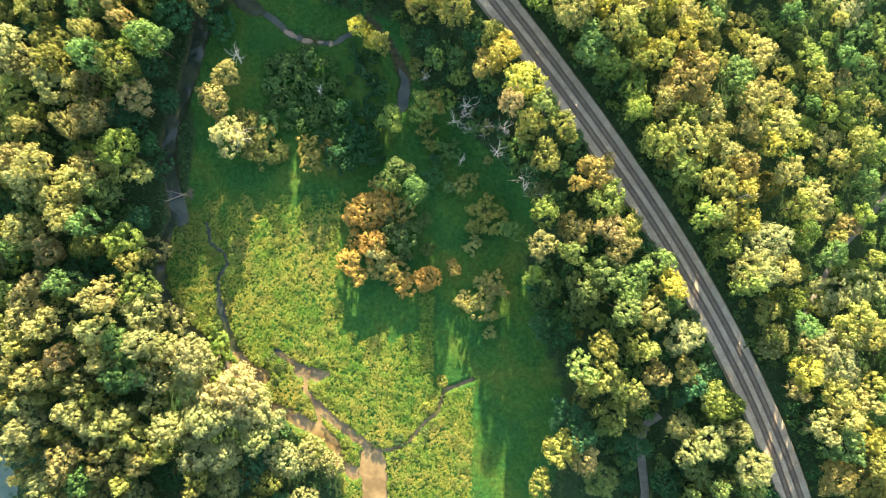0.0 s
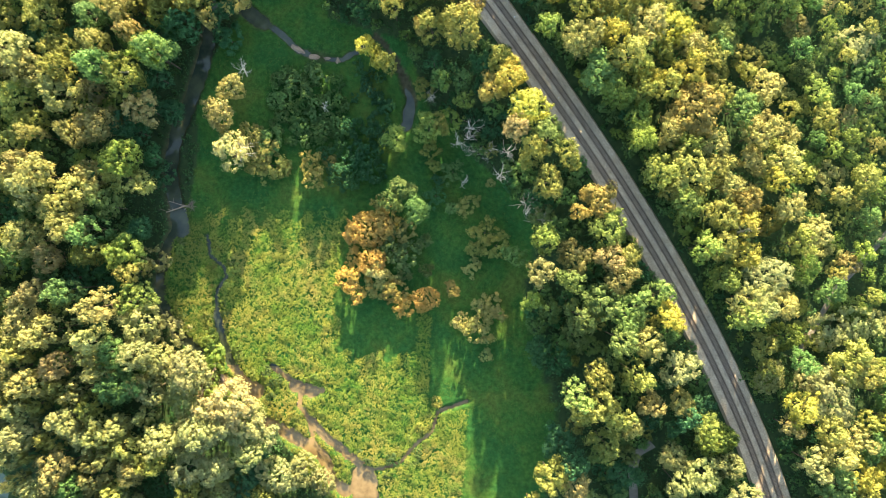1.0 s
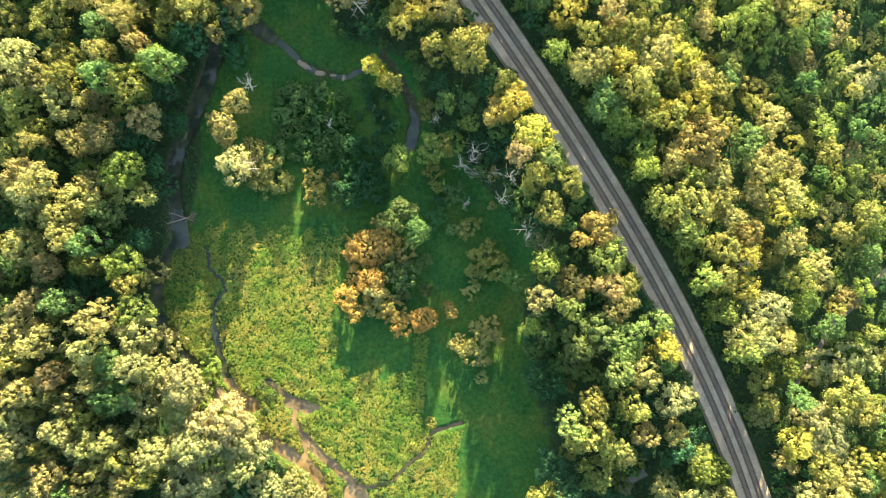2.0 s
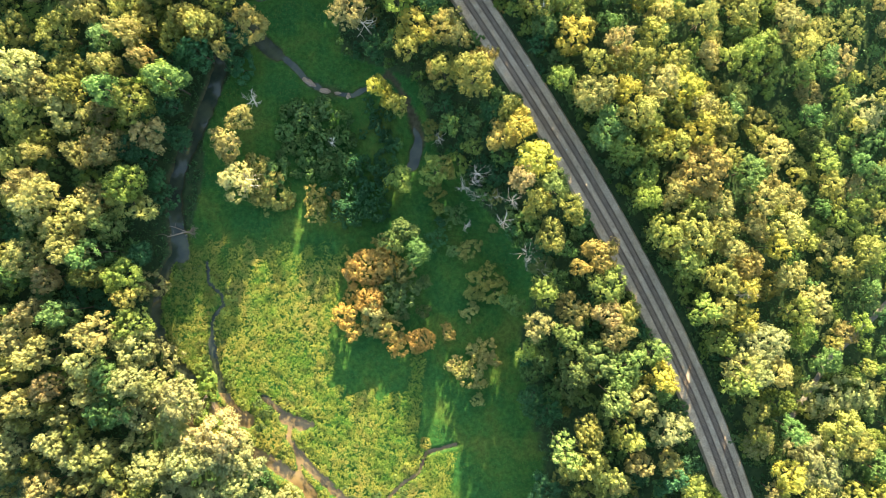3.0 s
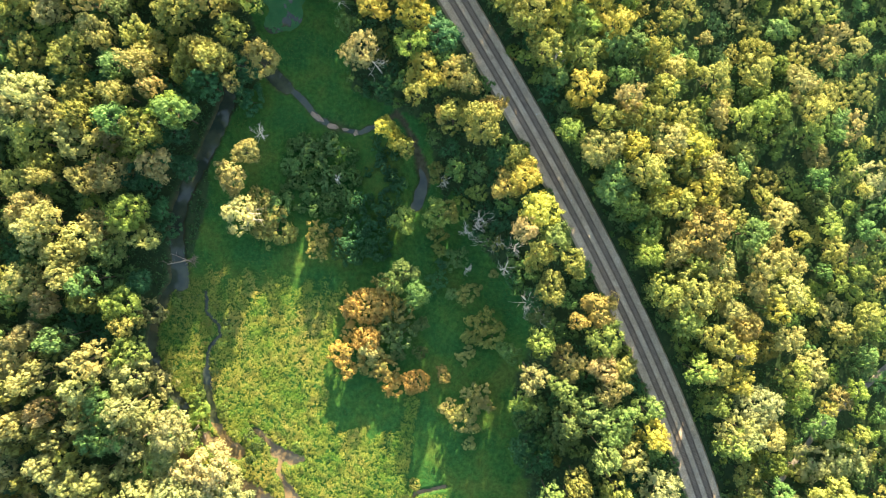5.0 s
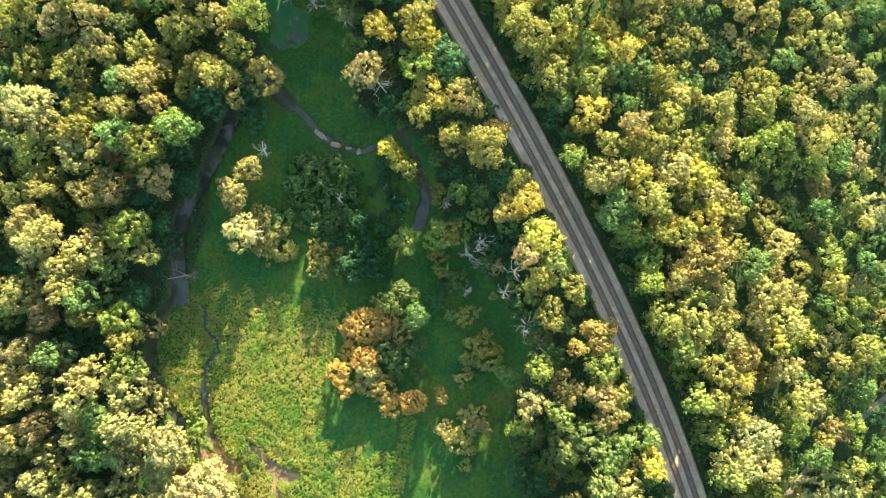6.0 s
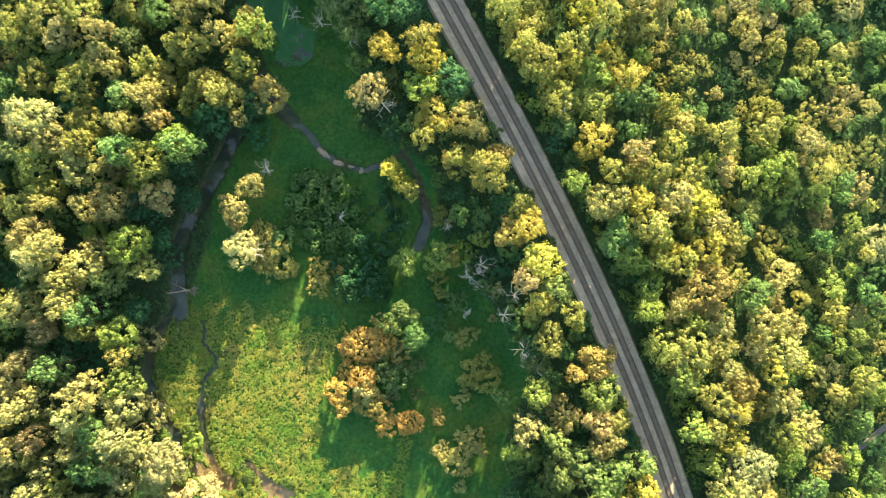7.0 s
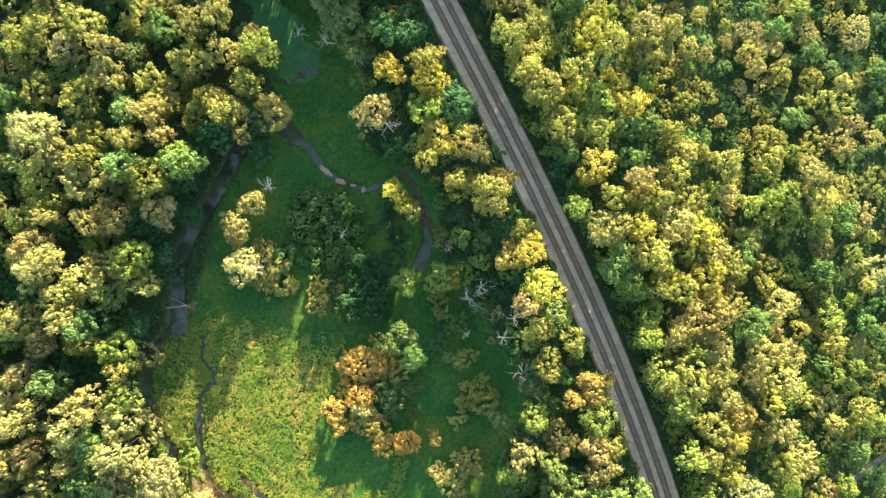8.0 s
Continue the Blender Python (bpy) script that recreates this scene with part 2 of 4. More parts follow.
class Soup:
    """Collects points and faces of one mesh."""

    def __init__(self):
        self.verts, self.faces, self.count = [], [], 0

    def add(self, verts, faces):
        self.verts.append(np.asarray(verts, float))
        self.faces.extend((np.asarray(faces) + self.count).tolist())
        self.count += len(verts)

    def mesh(self, name, mat, smooth_faces=False):
        return mesh_of(name, np.concatenate(self.verts).tolist(), self.faces, mat, smooth_faces)

    def tube(self, points, radii, sides=6):
        """A tapered limb along points."""
        points = [Vector(p) for p in points]
        verts, faces = [], []
        for i, (p, r) in enumerate(zip(points, radii)):
            along = (points[min(i + 1, len(points) - 1)] - points[max(i - 1, 0)]).normalized()
            side = along.orthogonal().normalized()
            up = along.cross(side)
            for k in range(sides):
                a = 6.2832 * k / sides
                verts.append(p + (side * math.cos(a) + up * math.sin(a)) * r)
        for i in range(len(points) - 1):
            for k in range(sides):
                n = (k + 1) % sides
                faces.append((i * sides + k, i * sides + n, (i + 1) * sides + n, (i + 1) * sides + k))
        n = len(verts)
        verts += [points[0], points[-1]]
        last = (len(points) - 1) * sides
        faces += [(n, (k + 1) % sides, k, k) for k in range(sides)] + [(n + 1, last + k, last + (k + 1) % sides, last + (k + 1) % sides) for k in range(sides)]
        faces = [f[:3] if f[2] == f[3] else f for f in faces]
        self.verts.append(np.array([tuple(v) for v in verts]))
        self.faces.extend([[i + self.count for i in f] for f in faces])
        self.count += len(verts)

    def box(self, centre, axis, length, width, height):
        """A block lying along the level direction axis, its base at centre."""
        ax, ay = axis
        out = []
        for z in (0, height):
            for u, v in ((-1, -1), (1, -1), (1, 1), (-1, 1)):
                out.append((centre[0] + ax * u * length / 2 - ay * v * width / 2, centre[1] + ay * u * length / 2 + ax * v * width / 2, centre[2] + z))
        self.add(out, [(0, 3, 2, 1), (4, 5, 6, 7), (0, 1, 5, 4), (1, 2, 6, 5), (2, 3, 7, 6), (3, 0, 4, 7)])


# ---- ground, water, railway, paths ----
def build_ground():
    xs = np.concatenate([np.linspace(-3000, -300, 14), np.linspace(-280, -128, 50), np.arange(-126, 30, 0.95), np.arange(32, 230, 3.0), np.linspace(260, 3000, 14)])
    ys = np.concatenate([np.linspace(-3000, -240, 14), np.linspace(-220, -112, 36), np.arange(-110, 165, 0.95), np.linspace(168, 260, 30), np.linspace(300, 3000, 14)])
    gx, gy = np.meshgrid(xs, ys)
    gz = ground_level(gx, gy)
    nx, ny = len(xs), len(ys)
    i = np.arange(ny * nx).reshape(ny, nx)
    faces = np.stack([i[:-1, :-1], i[:-1, 1:], i[1:, 1:], i[1:, :-1]], -1).reshape(-1, 4)
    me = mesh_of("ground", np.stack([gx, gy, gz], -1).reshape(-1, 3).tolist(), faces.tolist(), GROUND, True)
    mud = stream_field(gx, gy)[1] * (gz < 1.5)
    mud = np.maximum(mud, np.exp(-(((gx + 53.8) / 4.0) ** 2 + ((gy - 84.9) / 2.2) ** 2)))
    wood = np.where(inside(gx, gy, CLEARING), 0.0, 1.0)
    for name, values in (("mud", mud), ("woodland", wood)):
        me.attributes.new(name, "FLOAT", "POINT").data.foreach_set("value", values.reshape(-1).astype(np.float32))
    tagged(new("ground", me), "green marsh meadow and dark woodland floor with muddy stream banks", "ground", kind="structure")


def build_water():
    for name, x0, x1, y0, y1, deep, silty, label in (
        ("stream_water", -150, 28, -170, -42, (0.14, 0.1, 0.046), (0.25, 0.185, 0.092), "silty brown water of the main stream"),
        ("marsh_water", -150, 28, -42, 190, (0.024, 0.038, 0.027), (0.055, 0.07, 0.042), "dark still water of the marsh creeks and ditches"),
        ("river_water", -260, -150, -170, 190, (0.1, 0.155, 0.115), (0.13, 0.185, 0.135), "grey-green water of the river bend"),
    ):
        corners = [(x0, y0, WATER_LEVEL), (x1, y0, WATER_LEVEL), (x1, y1, WATER_LEVEL), (x0, y1, WATER_LEVEL)]
        me = mesh_of(name, corners, [(0, 1, 2, 3)], water_material(name, deep, silty))
        tagged(new(name, me), label, "water", kind="structure")
    # duckweed scum on the northern pond: a ragged floating sheet
    xs, ys = np.arange(-122, -68, 0.5), np.arange(112, 172, 0.5)
    gx, gy = np.meshgrid(xs, ys)
    grow = waves(gx, gy, 22.0, 21) + 0.5 * waves(gx, gy, 6.0, 22) + 0.25 * waves(gx, gy, 2.0, 23)
    grow = grow + 1.05 - (line_distance(gx, gy, STREAMS[18][2]) / 9.5) ** 2
    shift = np.random.default_rng(5).uniform(-0.15, 0.15, (2, *gx.shape))
    verts = np.stack([gx + shift[0], gy + shift[1], np.full(gx.shape, WATER_LEVEL + 0.015)], -1).reshape(-1, 3)
    i = np.arange(gx.size).reshape(gx.shape)
    cells = np.stack([i[:-1, :-1], i[:-1, 1:], i[1:, 1:], i[1:, :-1]], -1)[grow[:-1, :-1] > 0.1]
    weed = plain_material("duckweed", (0.016, 0.1, 0.032), (0.036, 0.13, 0.042), 0.3, 0.7)
    tagged(new("duckweed", mesh_of("duckweed", verts.tolist(), cells.tolist(), weed)), "pale green duckweed floating on the pond", "duckweed", kind="stuff")


def swept(name, profile, offset, mat, y0=-190.0, y1=300.0, step=4.0, level=RAIL_LEVEL):
    """A strip along the railway with the given cross-section, (across, up) pairs."""
    verts, faces, n = [], [], len(profile)
    ys = np.arange(y0, y1 + step, step)
    for y in ys:
        s = rail_slope(y)
        k = 1 / math.sqrt(1 + s * s)
        for u, z in profile:
            verts.append((rail_x(y) + (u + offset) * k, y - (u + offset) * s * k, level + z))
    for i in range(len(ys) - 1):
        for j in range(n - 1):
            faces.append((i * n + j, i * n + j + 1, (i + 1) * n + j + 1, (i + 1) * n + j))
    return mesh_of(name, verts, faces, mat)


def build_railway():
    bed = [(-7.2, -1.6), (-6.1, 0.42), (-4.6, 0.5), (-3.6, 0.62), (-0.8, 0.62), (0, 0.52), (0.8, 0.62), (3.6, 0.62), (4.6, 0.5), (5.9, 0.42), (7.0, -1.6)]
    tagged(new("railway_embankment", swept("railway_embankment", bed, 0.0, BALLAST)), "grey crushed stone railway bed with wide shoulders", "railway bed", kind="structure")
    rail = [(-0.07, 0.0), (-0.03, 0.03), (-0.04, 0.17), (0.04, 0.17), (0.03, 0.03), (0.07, 0.0)]
    for centre in (-2.15, 2.15):
        track = tagged(new("railway_track"), "rusty steel railway track on dark timber sleepers", "railway track", "parallel railway tracks", "structure")
        child("stained_ballast", swept("stained_ballast", [(-1.2, 0.6), (-1.1, 0.66), (1.1, 0.66), (1.2, 0.6)], centre, CRIB), track, "dark oil-stained ballast")
        for side in (-0.755, 0.755):
            child("rail", swept("rail", rail, centre + side, RAIL_STEEL, level=RAIL_LEVEL + 0.76), track, "worn steel rail")
        ties, rng = Soup(), np.random.default_rng(3)
        for y in np.arange(-190, 300, 0.52):
            s = rail_slope(y)
            k = 1 / math.sqrt(1 + s * s)
            u = centre + rng.uniform(-0.05, 0.05)
            ties.box((rail_x(y) + u * k, y - u * s * k, RAIL_LEVEL + 0.58), (k, -s * k), 2.6, 0.24, 0.18)
        tagged(child("sleepers", ties.mesh("sleepers", SLEEPER), track, "dark creosoted timber sleepers"), kind="stuff")


def build_paths():
    for half, course in PATHS:
        points = []
        for (x0, y0), (x1, y1) in zip(course, course[1:]):
            for u in np.linspace(0, 1, 10, endpoint=False):
                points.append((x0 + u * (x1 - x0), y0 + u * (y1 - y0)))
        verts, faces = [], []
        for i, (x, y) in enumerate(points):
            ax, ay = np.subtract(points[min(i + 4, len(points) - 1)], points[max(i - 4, 0)])
            k = half / math.hypot(ax, ay)
            for u in (-1.3, -1, 0, 1, 1.3):
                px, py = x - ay * k * u, y + ax * k * u
                verts.append((px, py, float(ground_level(px, py)) + (0.12 - 0.03 * u * u if abs(u) < 1.2 else -0.3)))
        for i in range(len(points) - 1):
            for j in range(4):
                faces.append((i * 5 + j, i * 5 + j + 1, i * 5 + j + 6, i * 5 + j + 5))
        tagged(new("gravel_path", mesh_of("gravel_path", verts, faces, GRAVEL, True)), "narrow grey gravel path winding under the trees", "path", kind="structure")


def build_sandbar():
    """Pale silt banks left dry in the northern creek."""
    silt = plain_material("pale_silt", (0.22, 0.165, 0.115), (0.34, 0.26, 0.185), 0.5, 0.9, 0.03)
    for x0, y0, rx, ry, turn in ((-53.8, 84.9, 4.6, 1.9, 0.1), (-62.5, 88.0, 3.4, 1.5, -0.6), (-45.5, 82.4, 1.5, 2.8, 0.2), (-89.0, -46.5, 1.6, 2.6, 0.5), (-58.0, -55.0, 1.0, 2.2, 0.3)):
        verts, faces, rings, around = [(x0, y0, 0.12)], [], 4, 22
        for i in range(1, rings + 1):
            for k in range(around):
                a = 6.2832 * k / around
                u = i / rings * (1 + 0.22 * math.sin(2 * a + x0) + 0.14 * math.sin(5 * a + y0))
                px, py = math.cos(a) * rx * u, math.sin(a) * ry * u
                c, s = math.cos(turn), math.sin(turn)
                verts.append((x0 + px * c - py * s, y0 + px * s + py * c, 0.12 - 0.75 * (i / rings) ** 2 + 0.03 * math.sin(7 * a + i)))
        faces = [(0, 1 + k, 1 + (k + 1) % around) for k in range(around)]
        for i in range(rings - 1):
            for k in range(around):
                p, q = 1 + i * around, 1 + (i + 1) * around
                n = (k + 1) % around
                faces.append((p + k, q + k, q + n, p + n))
        tagged(new("sandbar", mesh_of("sandbar", verts, faces, silt, True)), "pale dry silt bank in the creek", "sandbar", kind="structure")


build_ground()
build_sandbar()
build_water()
build_railway()
build_paths()

# ---- trees ----
TINTS = {
    "g": (0.115, 0.215, 0.07), "y": (0.245, 0.265, 0.075), "yy": (0.335, 0.32, 0.07), "o": (0.29, 0.285, 0.105), "b": (0.19, 0.268, 0.066), "n": (0.165, 0.235, 0.078),
    "d": (0.047, 0.142, 0.06), "p": (0.28, 0.305, 0.13), "a": (0.43, 0.295, 0.088), "m": (0.31, 0.262, 0.085), "k": (0.325, 0.285, 0.125), "w": (0.375, 0.365, 0.16),
    "q": (0.105, 0.16, 0.055), "t": (0.2, 0.23, 0.06),
}
WORDS = {
    "g": "mid-green", "y": "yellow-green", "yy": "bright yellow", "o": "ochre-tinged green", "b": "fresh bright green",
    "d": "dark green", "n": "olive", "q": "dull olive", "t": "yellow-olive", "p": "pale silvery green", "a": "orange autumn", "m": "brownish gold", "k": "pinkish brown", "w": "thinning cream-yellow",
}
CORE_VERTS = np.array([(1, 0, 0), (0, 1, 0), (-1, 0, 0), (0, -1, 0), (0, 0, 1), (0, 0, -1)], float)
CORE_FACES = np.array([(0, 1, 4), (1, 2, 4), (2, 3, 4), (3, 0, 4), (1, 0, 5), (2, 1, 5), (3, 2, 5), (0, 3, 5)])


def puff_leaves(rng, centre, shape, outward, count, leaf):
    """Small leaf sprays, set loosely over and through one uneven clump."""
    d = rng.normal(size=(count * 2, 3))
    d /= np.linalg.norm(d, axis=1)[:, None]
    d = d[np.argsort(-(d @ outward + rng.uniform(-0.8, 0.8, len(d))))][:count]
    at = centre + d * shape * rng.uniform(0.58, 1.14, (count, 1))
    n = d * 0.95 + outward * 0.25 + rng.normal(size=(count, 3)) * 0.26
    n /= np.linalg.norm(n, axis=1)[:, None]
    t = np.cross(n, rng.normal(size=(count, 3)))
    t /= np.linalg.norm(t, axis=1)[:, None]
    b = np.cross(n, t)
    s = leaf * rng.uniform(0.55, 1.4, (count, 1))
    verts = np.stack([at + t * s, at - t * s * 0.55 + b * s * 0.8, at - t * s * 0.5 - b * s * 0.75], 1).reshape(-1, 3)
    return verts, np.arange(count * 3).reshape(-1, 3)


def crown_soup(seed, radius, height, base, puffs, puff_size, leaves, leaf, ragged=0.2, soup=None, origin=(0, 0, 0), point=0.0):
    """A crown of leafy sprays over a lobed dome, with an uneven outline and gaps; point draws its top up into a spire."""
    rng = np.random.default_rng(seed)
    soup = soup or Soup()
    depth = height - base
    # boughs: the directions in which the crown swells, and how far each reaches
    count = int(rng.integers(5, 10))
    boughs = rng.normal(size=(count, 3))
    boughs[:, 2] = np.abs(boughs[:, 2]) * 0.8
    boughs /= np.linalg.norm(boughs, axis=1)[:, None]
    reach = rng.uniform(0.1, 1.0, count)
    skew = rng.uniform(0.88, 1.12, 2)
    lean = rng.uniform(-0.14, 0.14, 2) * radius
    placed, tries = [], 0
    while len(placed) < puffs and tries < 6000:
        tries += 1
        d = rng.normal(size=3)
        d /= np.linalg.norm(d)
        if d[2] < -0.3:
            continue
        near = np.exp(-(1 - boughs @ d) / 0.11)
        swell = float(np.max(near * (0.55 + 0.45 * reach)))
        if swell < 0.3 and rng.random() < 0.45:
            continue
        f = (1 - 1.5 * ragged) + 2.2 * ragged * swell + rng.uniform(-0.07, 0.05)
        f *= rng.choice([1.0, 1.0, 1.0, 0.72])
        small = puff_size * float(np.clip(rng.lognormal(-0.08, 0.32), 0.5, 1.7))
        narrow = 1 - point * max(d[2], 0) ** 1.5
        c = np.array([d[0] * skew[0] * radius * f * narrow + lean[0] * d[2], d[1] * skew[1] * radius * f * narrow + lean[1] * d[2],
                      base + depth * (0.42 + 0.58 * d[2] * f) - small * 0.5])
        if tries % 5 and any(np.sum((c - p) ** 2) < (0.6 * (small + s)) ** 2 for p, s in placed):
            continue
        placed.append((c, small))
    heart = np.array([0, 0, base + depth * 0.3])
    for c, size in placed:
        out = c - heart
        out /= np.linalg.norm(out) + 1e-6
        shape = size * rng.uniform(0.7, 1.35, 3) * np.array([1, 1, 0.8])
        core = c - out * size * 0.25 + CORE_VERTS * shape * 0.72 * rng.uniform(0.75, 1.15, (len(CORE_VERTS), 1))
        soup.add(core + origin, CORE_FACES)
        v, f = puff_leaves(rng, c, shape, out, max(6, int(leaves * (size / puff_size) ** 2)), leaf)
        soup.add(v + np.asarray(origin), f)
    return soup


def trunk_mesh(seed, radius, height, base, thick):
    """A tapered trunk with the limbs that fork from it into the crown."""
    rng = np.random.default_rng(seed + 900)
    trunk = Soup()
    lean = rng.uniform(-0.4, 0.4, 2)
    spine = [(lean[0] * u, lean[1] * u, -0.6 + (height * 0.8 + 0.6) * u) for u in (0, 0.06, 0.4, 1)]
    trunk.tube(spine, [thick * k for k in (1.5, 1.1, 0.85, 0.12)], 5)
    for k in range(4):
        a, z = k * 1.57 + rng.uniform(-0.3, 0.3), base * 0.85 + (height * 0.55 - base * 0.85) * k / 4
        r = radius * rng.uniform(0.55, 0.8)
        u = z / (height * 0.8)
        root = Vector((lean[0] * u, lean[1] * u, z))
        tip = root + Vector((math.cos(a) * r, math.sin(a) * r, height * rng.uniform(0.1, 0.22)))
        trunk.tube([root, root.lerp(tip, 0.45) + Vector((0, 0, -0.3)), tip], [thick * 0.45, thick * 0.28, thick * 0.06], 3)
    return trunk.mesh("trunk", BARK, True)


def make_kind(name, variants, radius, height, base, thick, **crown):
    """Tree prototypes: an empty at the foot with trunk, limbs and crown."""
    made = []
    for v in range(variants):
        seed = sum(map(ord, name)) * 13 + v
        root = new(name)
        child("trunk", trunk_mesh(seed, radius, height, base, thick), root)
        child("crown", crown_soup(seed, radius, height, base, **crown).mesh("crown", LEAF), root)
        made.append((root, radius, height))
    return made


KINDS = {
    "broadleaf_tree": make_kind("broadleaf_tree", 7, 8.5, 25.0, 7.0, 0.38, puffs=112, puff_size=1.3, leaves=27, leaf=0.36, ragged=0.24),
    "slender_tree": make_kind("slender_tree", 7, 5.5, 20.0, 6.0, 0.24, puffs=60, puff_size=1.08, leaves=25, leaf=0.32, ragged=0.26),
    "understorey_tree": make_kind("understorey_tree", 4, 4.6, 15.0, 3.0, 0.18, puffs=36, puff_size=1.0, leaves=15, leaf=0.36, ragged=0.26),
    "woodland_tree": make_kind("woodland_tree", 6, 5.5, 15.0, 4.0, 0.2, puffs=54, puff_size=1.1, leaves=24, leaf=0.32, ragged=0.26, point=0.2),
    "hedgerow_tree": make_kind("hedgerow_tree", 4, 5.0, 9.0, 1.6, 0.16, puffs=40, puff_size=0.95, leaves=18, leaf=0.32, ragged=0.26),
    "willow_tree": make_kind("willow_tree", 4, 9.5, 13.0, 2.5, 0.35, puffs=180, puff_size=1.05, leaves=27, leaf=0.3, ragged=0.2),
    "young_tree": make_kind("young_tree", 7, 5.2, 13.0, 3.5, 0.16, puffs=42, puff_size=1.0, leaves=22, leaf=0.33, ragged=0.24, point=0.35),
    "small_tree": make_kind("small_tree", 6, 5.0, 9.0, 1.6, 0.16, puffs=44, puff_size=0.9, leaves=24, leaf=0.3, ragged=0.26),
    "bush": make_kind("bush", 4, 2.6, 3.2, 0.1, 0.07, puffs=22, puff_size=0.65, leaves=18, leaf=0.28, ragged=0.2),
}
used = set()
planted = []
chance = np.random.default_rng(77)


def plant(kind, x, y, radius, height, tint, group, where):
    """One tree of a kind at x, y with its own crown radius, height and leaf colour."""
    options = KINDS[kind]
    index = int(chance.integers(len(options)))
    root, r0, h0 = options[index]
    m = Matrix.LocRotScale((x, y, float(ground_level(x, y)) - 0.05), Euler((0, 0, chance.uniform(0, 6.283))), (radius / r0, radius / r0, height / h0))
    if (kind, index) in used:
        tree = copy_thing(root, m)
    else:
        tree = root
        tree.matrix_basis = m
        used.add((kind, index))
    base = np.array(TINTS[tint])
    base *= (0.97, 1.0, 1.08)
    shade = base * chance.uniform(0.85, 1.18) * (1 + chance.uniform(-0.06, 0.06, 3))
    for part in tree.children:
        if part.name.startswith("crown"):
            part.color = (*[float(c) for c in shade], 1)
    size = "tall" if height > 17 else "low" if height < 6 else "midsize"
    tagged(tree, f"{size} {kind.split('_')[0]} with {WORDS[tint]} leaves {where}", "bush" if kind == "bush" else "tree", group)
    planted.append((x, y, radius))
    return tree


WEST_A = [
    (-174.8, 93.6, 6.6, 24, 'y'), (-155.8, 94.1, 8.6, 29, 'y'), (-143.3, 102.1, 4.3, 29, 'o'), (-129.7, 106.3, 6.1, 31, 'y'),
    (-124.7, 99.3, 8.6, 30, 'y'), (-136.9, 93.0, 6.4, 32, 'g'), (-123.8, 93.4, 4.8, 29, 'o'), (-107.8, 104.7, 7.1, 30, 'y'),
    (-99.6, 101.4, 7.0, 34, 'y'), (-97.6, 112.0, 6.2, 28, 'y'), (-85.0, 104.2, 8.2, 27, 'm'), (-96.6, 99.5, 5.8, 29, 'y'),
    (-166.8, 78.2, 8.5, 31, 'p'), (-149.5, 79.8, 7.7, 26, 'y'), (-148.3, 71.6, 6.8, 25, 'y'), (-160.6, 71.3, 5.3, 26, 'o'),
    (-134.1, 82.9, 7.1, 29, 'o'), (-120.5, 85.8, 4.8, 27, 'k'), (-113.9, 79.6, 7.1, 31, 'b'),
]
WEST_B = [
    (-109.5, 77.8, 6.2, 29, 'g'), (-131.6, 72.3, 6.2, 27, 'g'), (-121.9, 68.9, 9.5, 30, 'y'), (-93.3, 92.9, 4.4, 21, 'o'),
    (-89.0, 89.6, 6.6, 9, 'd'), (-165.7, 60.0, 8.7, 25, 'y'), (-160.0, 52.2, 7.3, 22, 'y'), (-149.4, 62.7, 6.5, 25, 'o'),
    (-133.9, 52.2, 9.1, 27, 'o'), (-144.7, 46.9, 6.7, 26, 'o'), (-156.6, 46.8, 4.8, 25, 'o'), (-116.8, 58.7, 5.3, 26, 'k'),
    (-122.9, 39.1, 9.6, 26, 'b'), (-124.9, 32.1, 6.7, 25, 'y'), (-160.3, 34.5, 9.6, 26, 'o'), (-150.4, 30.7, 6.2, 30, 'o'),
    (-155.5, 25.2, 7.5, 32, 'p'), (-135.5, 32.1, 6.5, 26, 'o'), (-138.6, 25.8, 6.2, 27, 'o'),
]
WEST_C = [
    (-117.0, 28.8, 4.9, 17, 'o'), (-113.2, 34.4, 5.6, 10, 'd'), (-145.5, 19.1, 7.2, 28, 'o'), (-140.7, 12.3, 8.4, 31, 'o'),
    (-155.7, 6.2, 8.4, 31, 'o'), (-150.7, -0.3, 6.7, 30, 'k'), (-133.1, 11.5, 6.3, 26, 'g'), (-133.5, 1.7, 6.8, 28, 'y'),
    (-122.1, 1.4, 8.8, 25, 'b'), (-115.6, -0.4, 6.2, 9, 'o'), (-118.9, -4.7, 6.5, 20, 'y'), (-154.9, -12.8, 6.8, 28, 'k'),
    (-139.7, -11.7, 5.2, 32, 'g'), (-157.4, -22.8, 6.3, 29, 'k'), (-126.2, -17.4, 6.0, 30, 'o'), (-116.8, -15.8, 8.9, 22, 'b'),
    (-114.9, -24.9, 8.7, 27, 'p'), (-108.6, -29.0, 6.2, 9, 'p'), (-131.8, -31.9, 7.7, 29, 'p'),
]
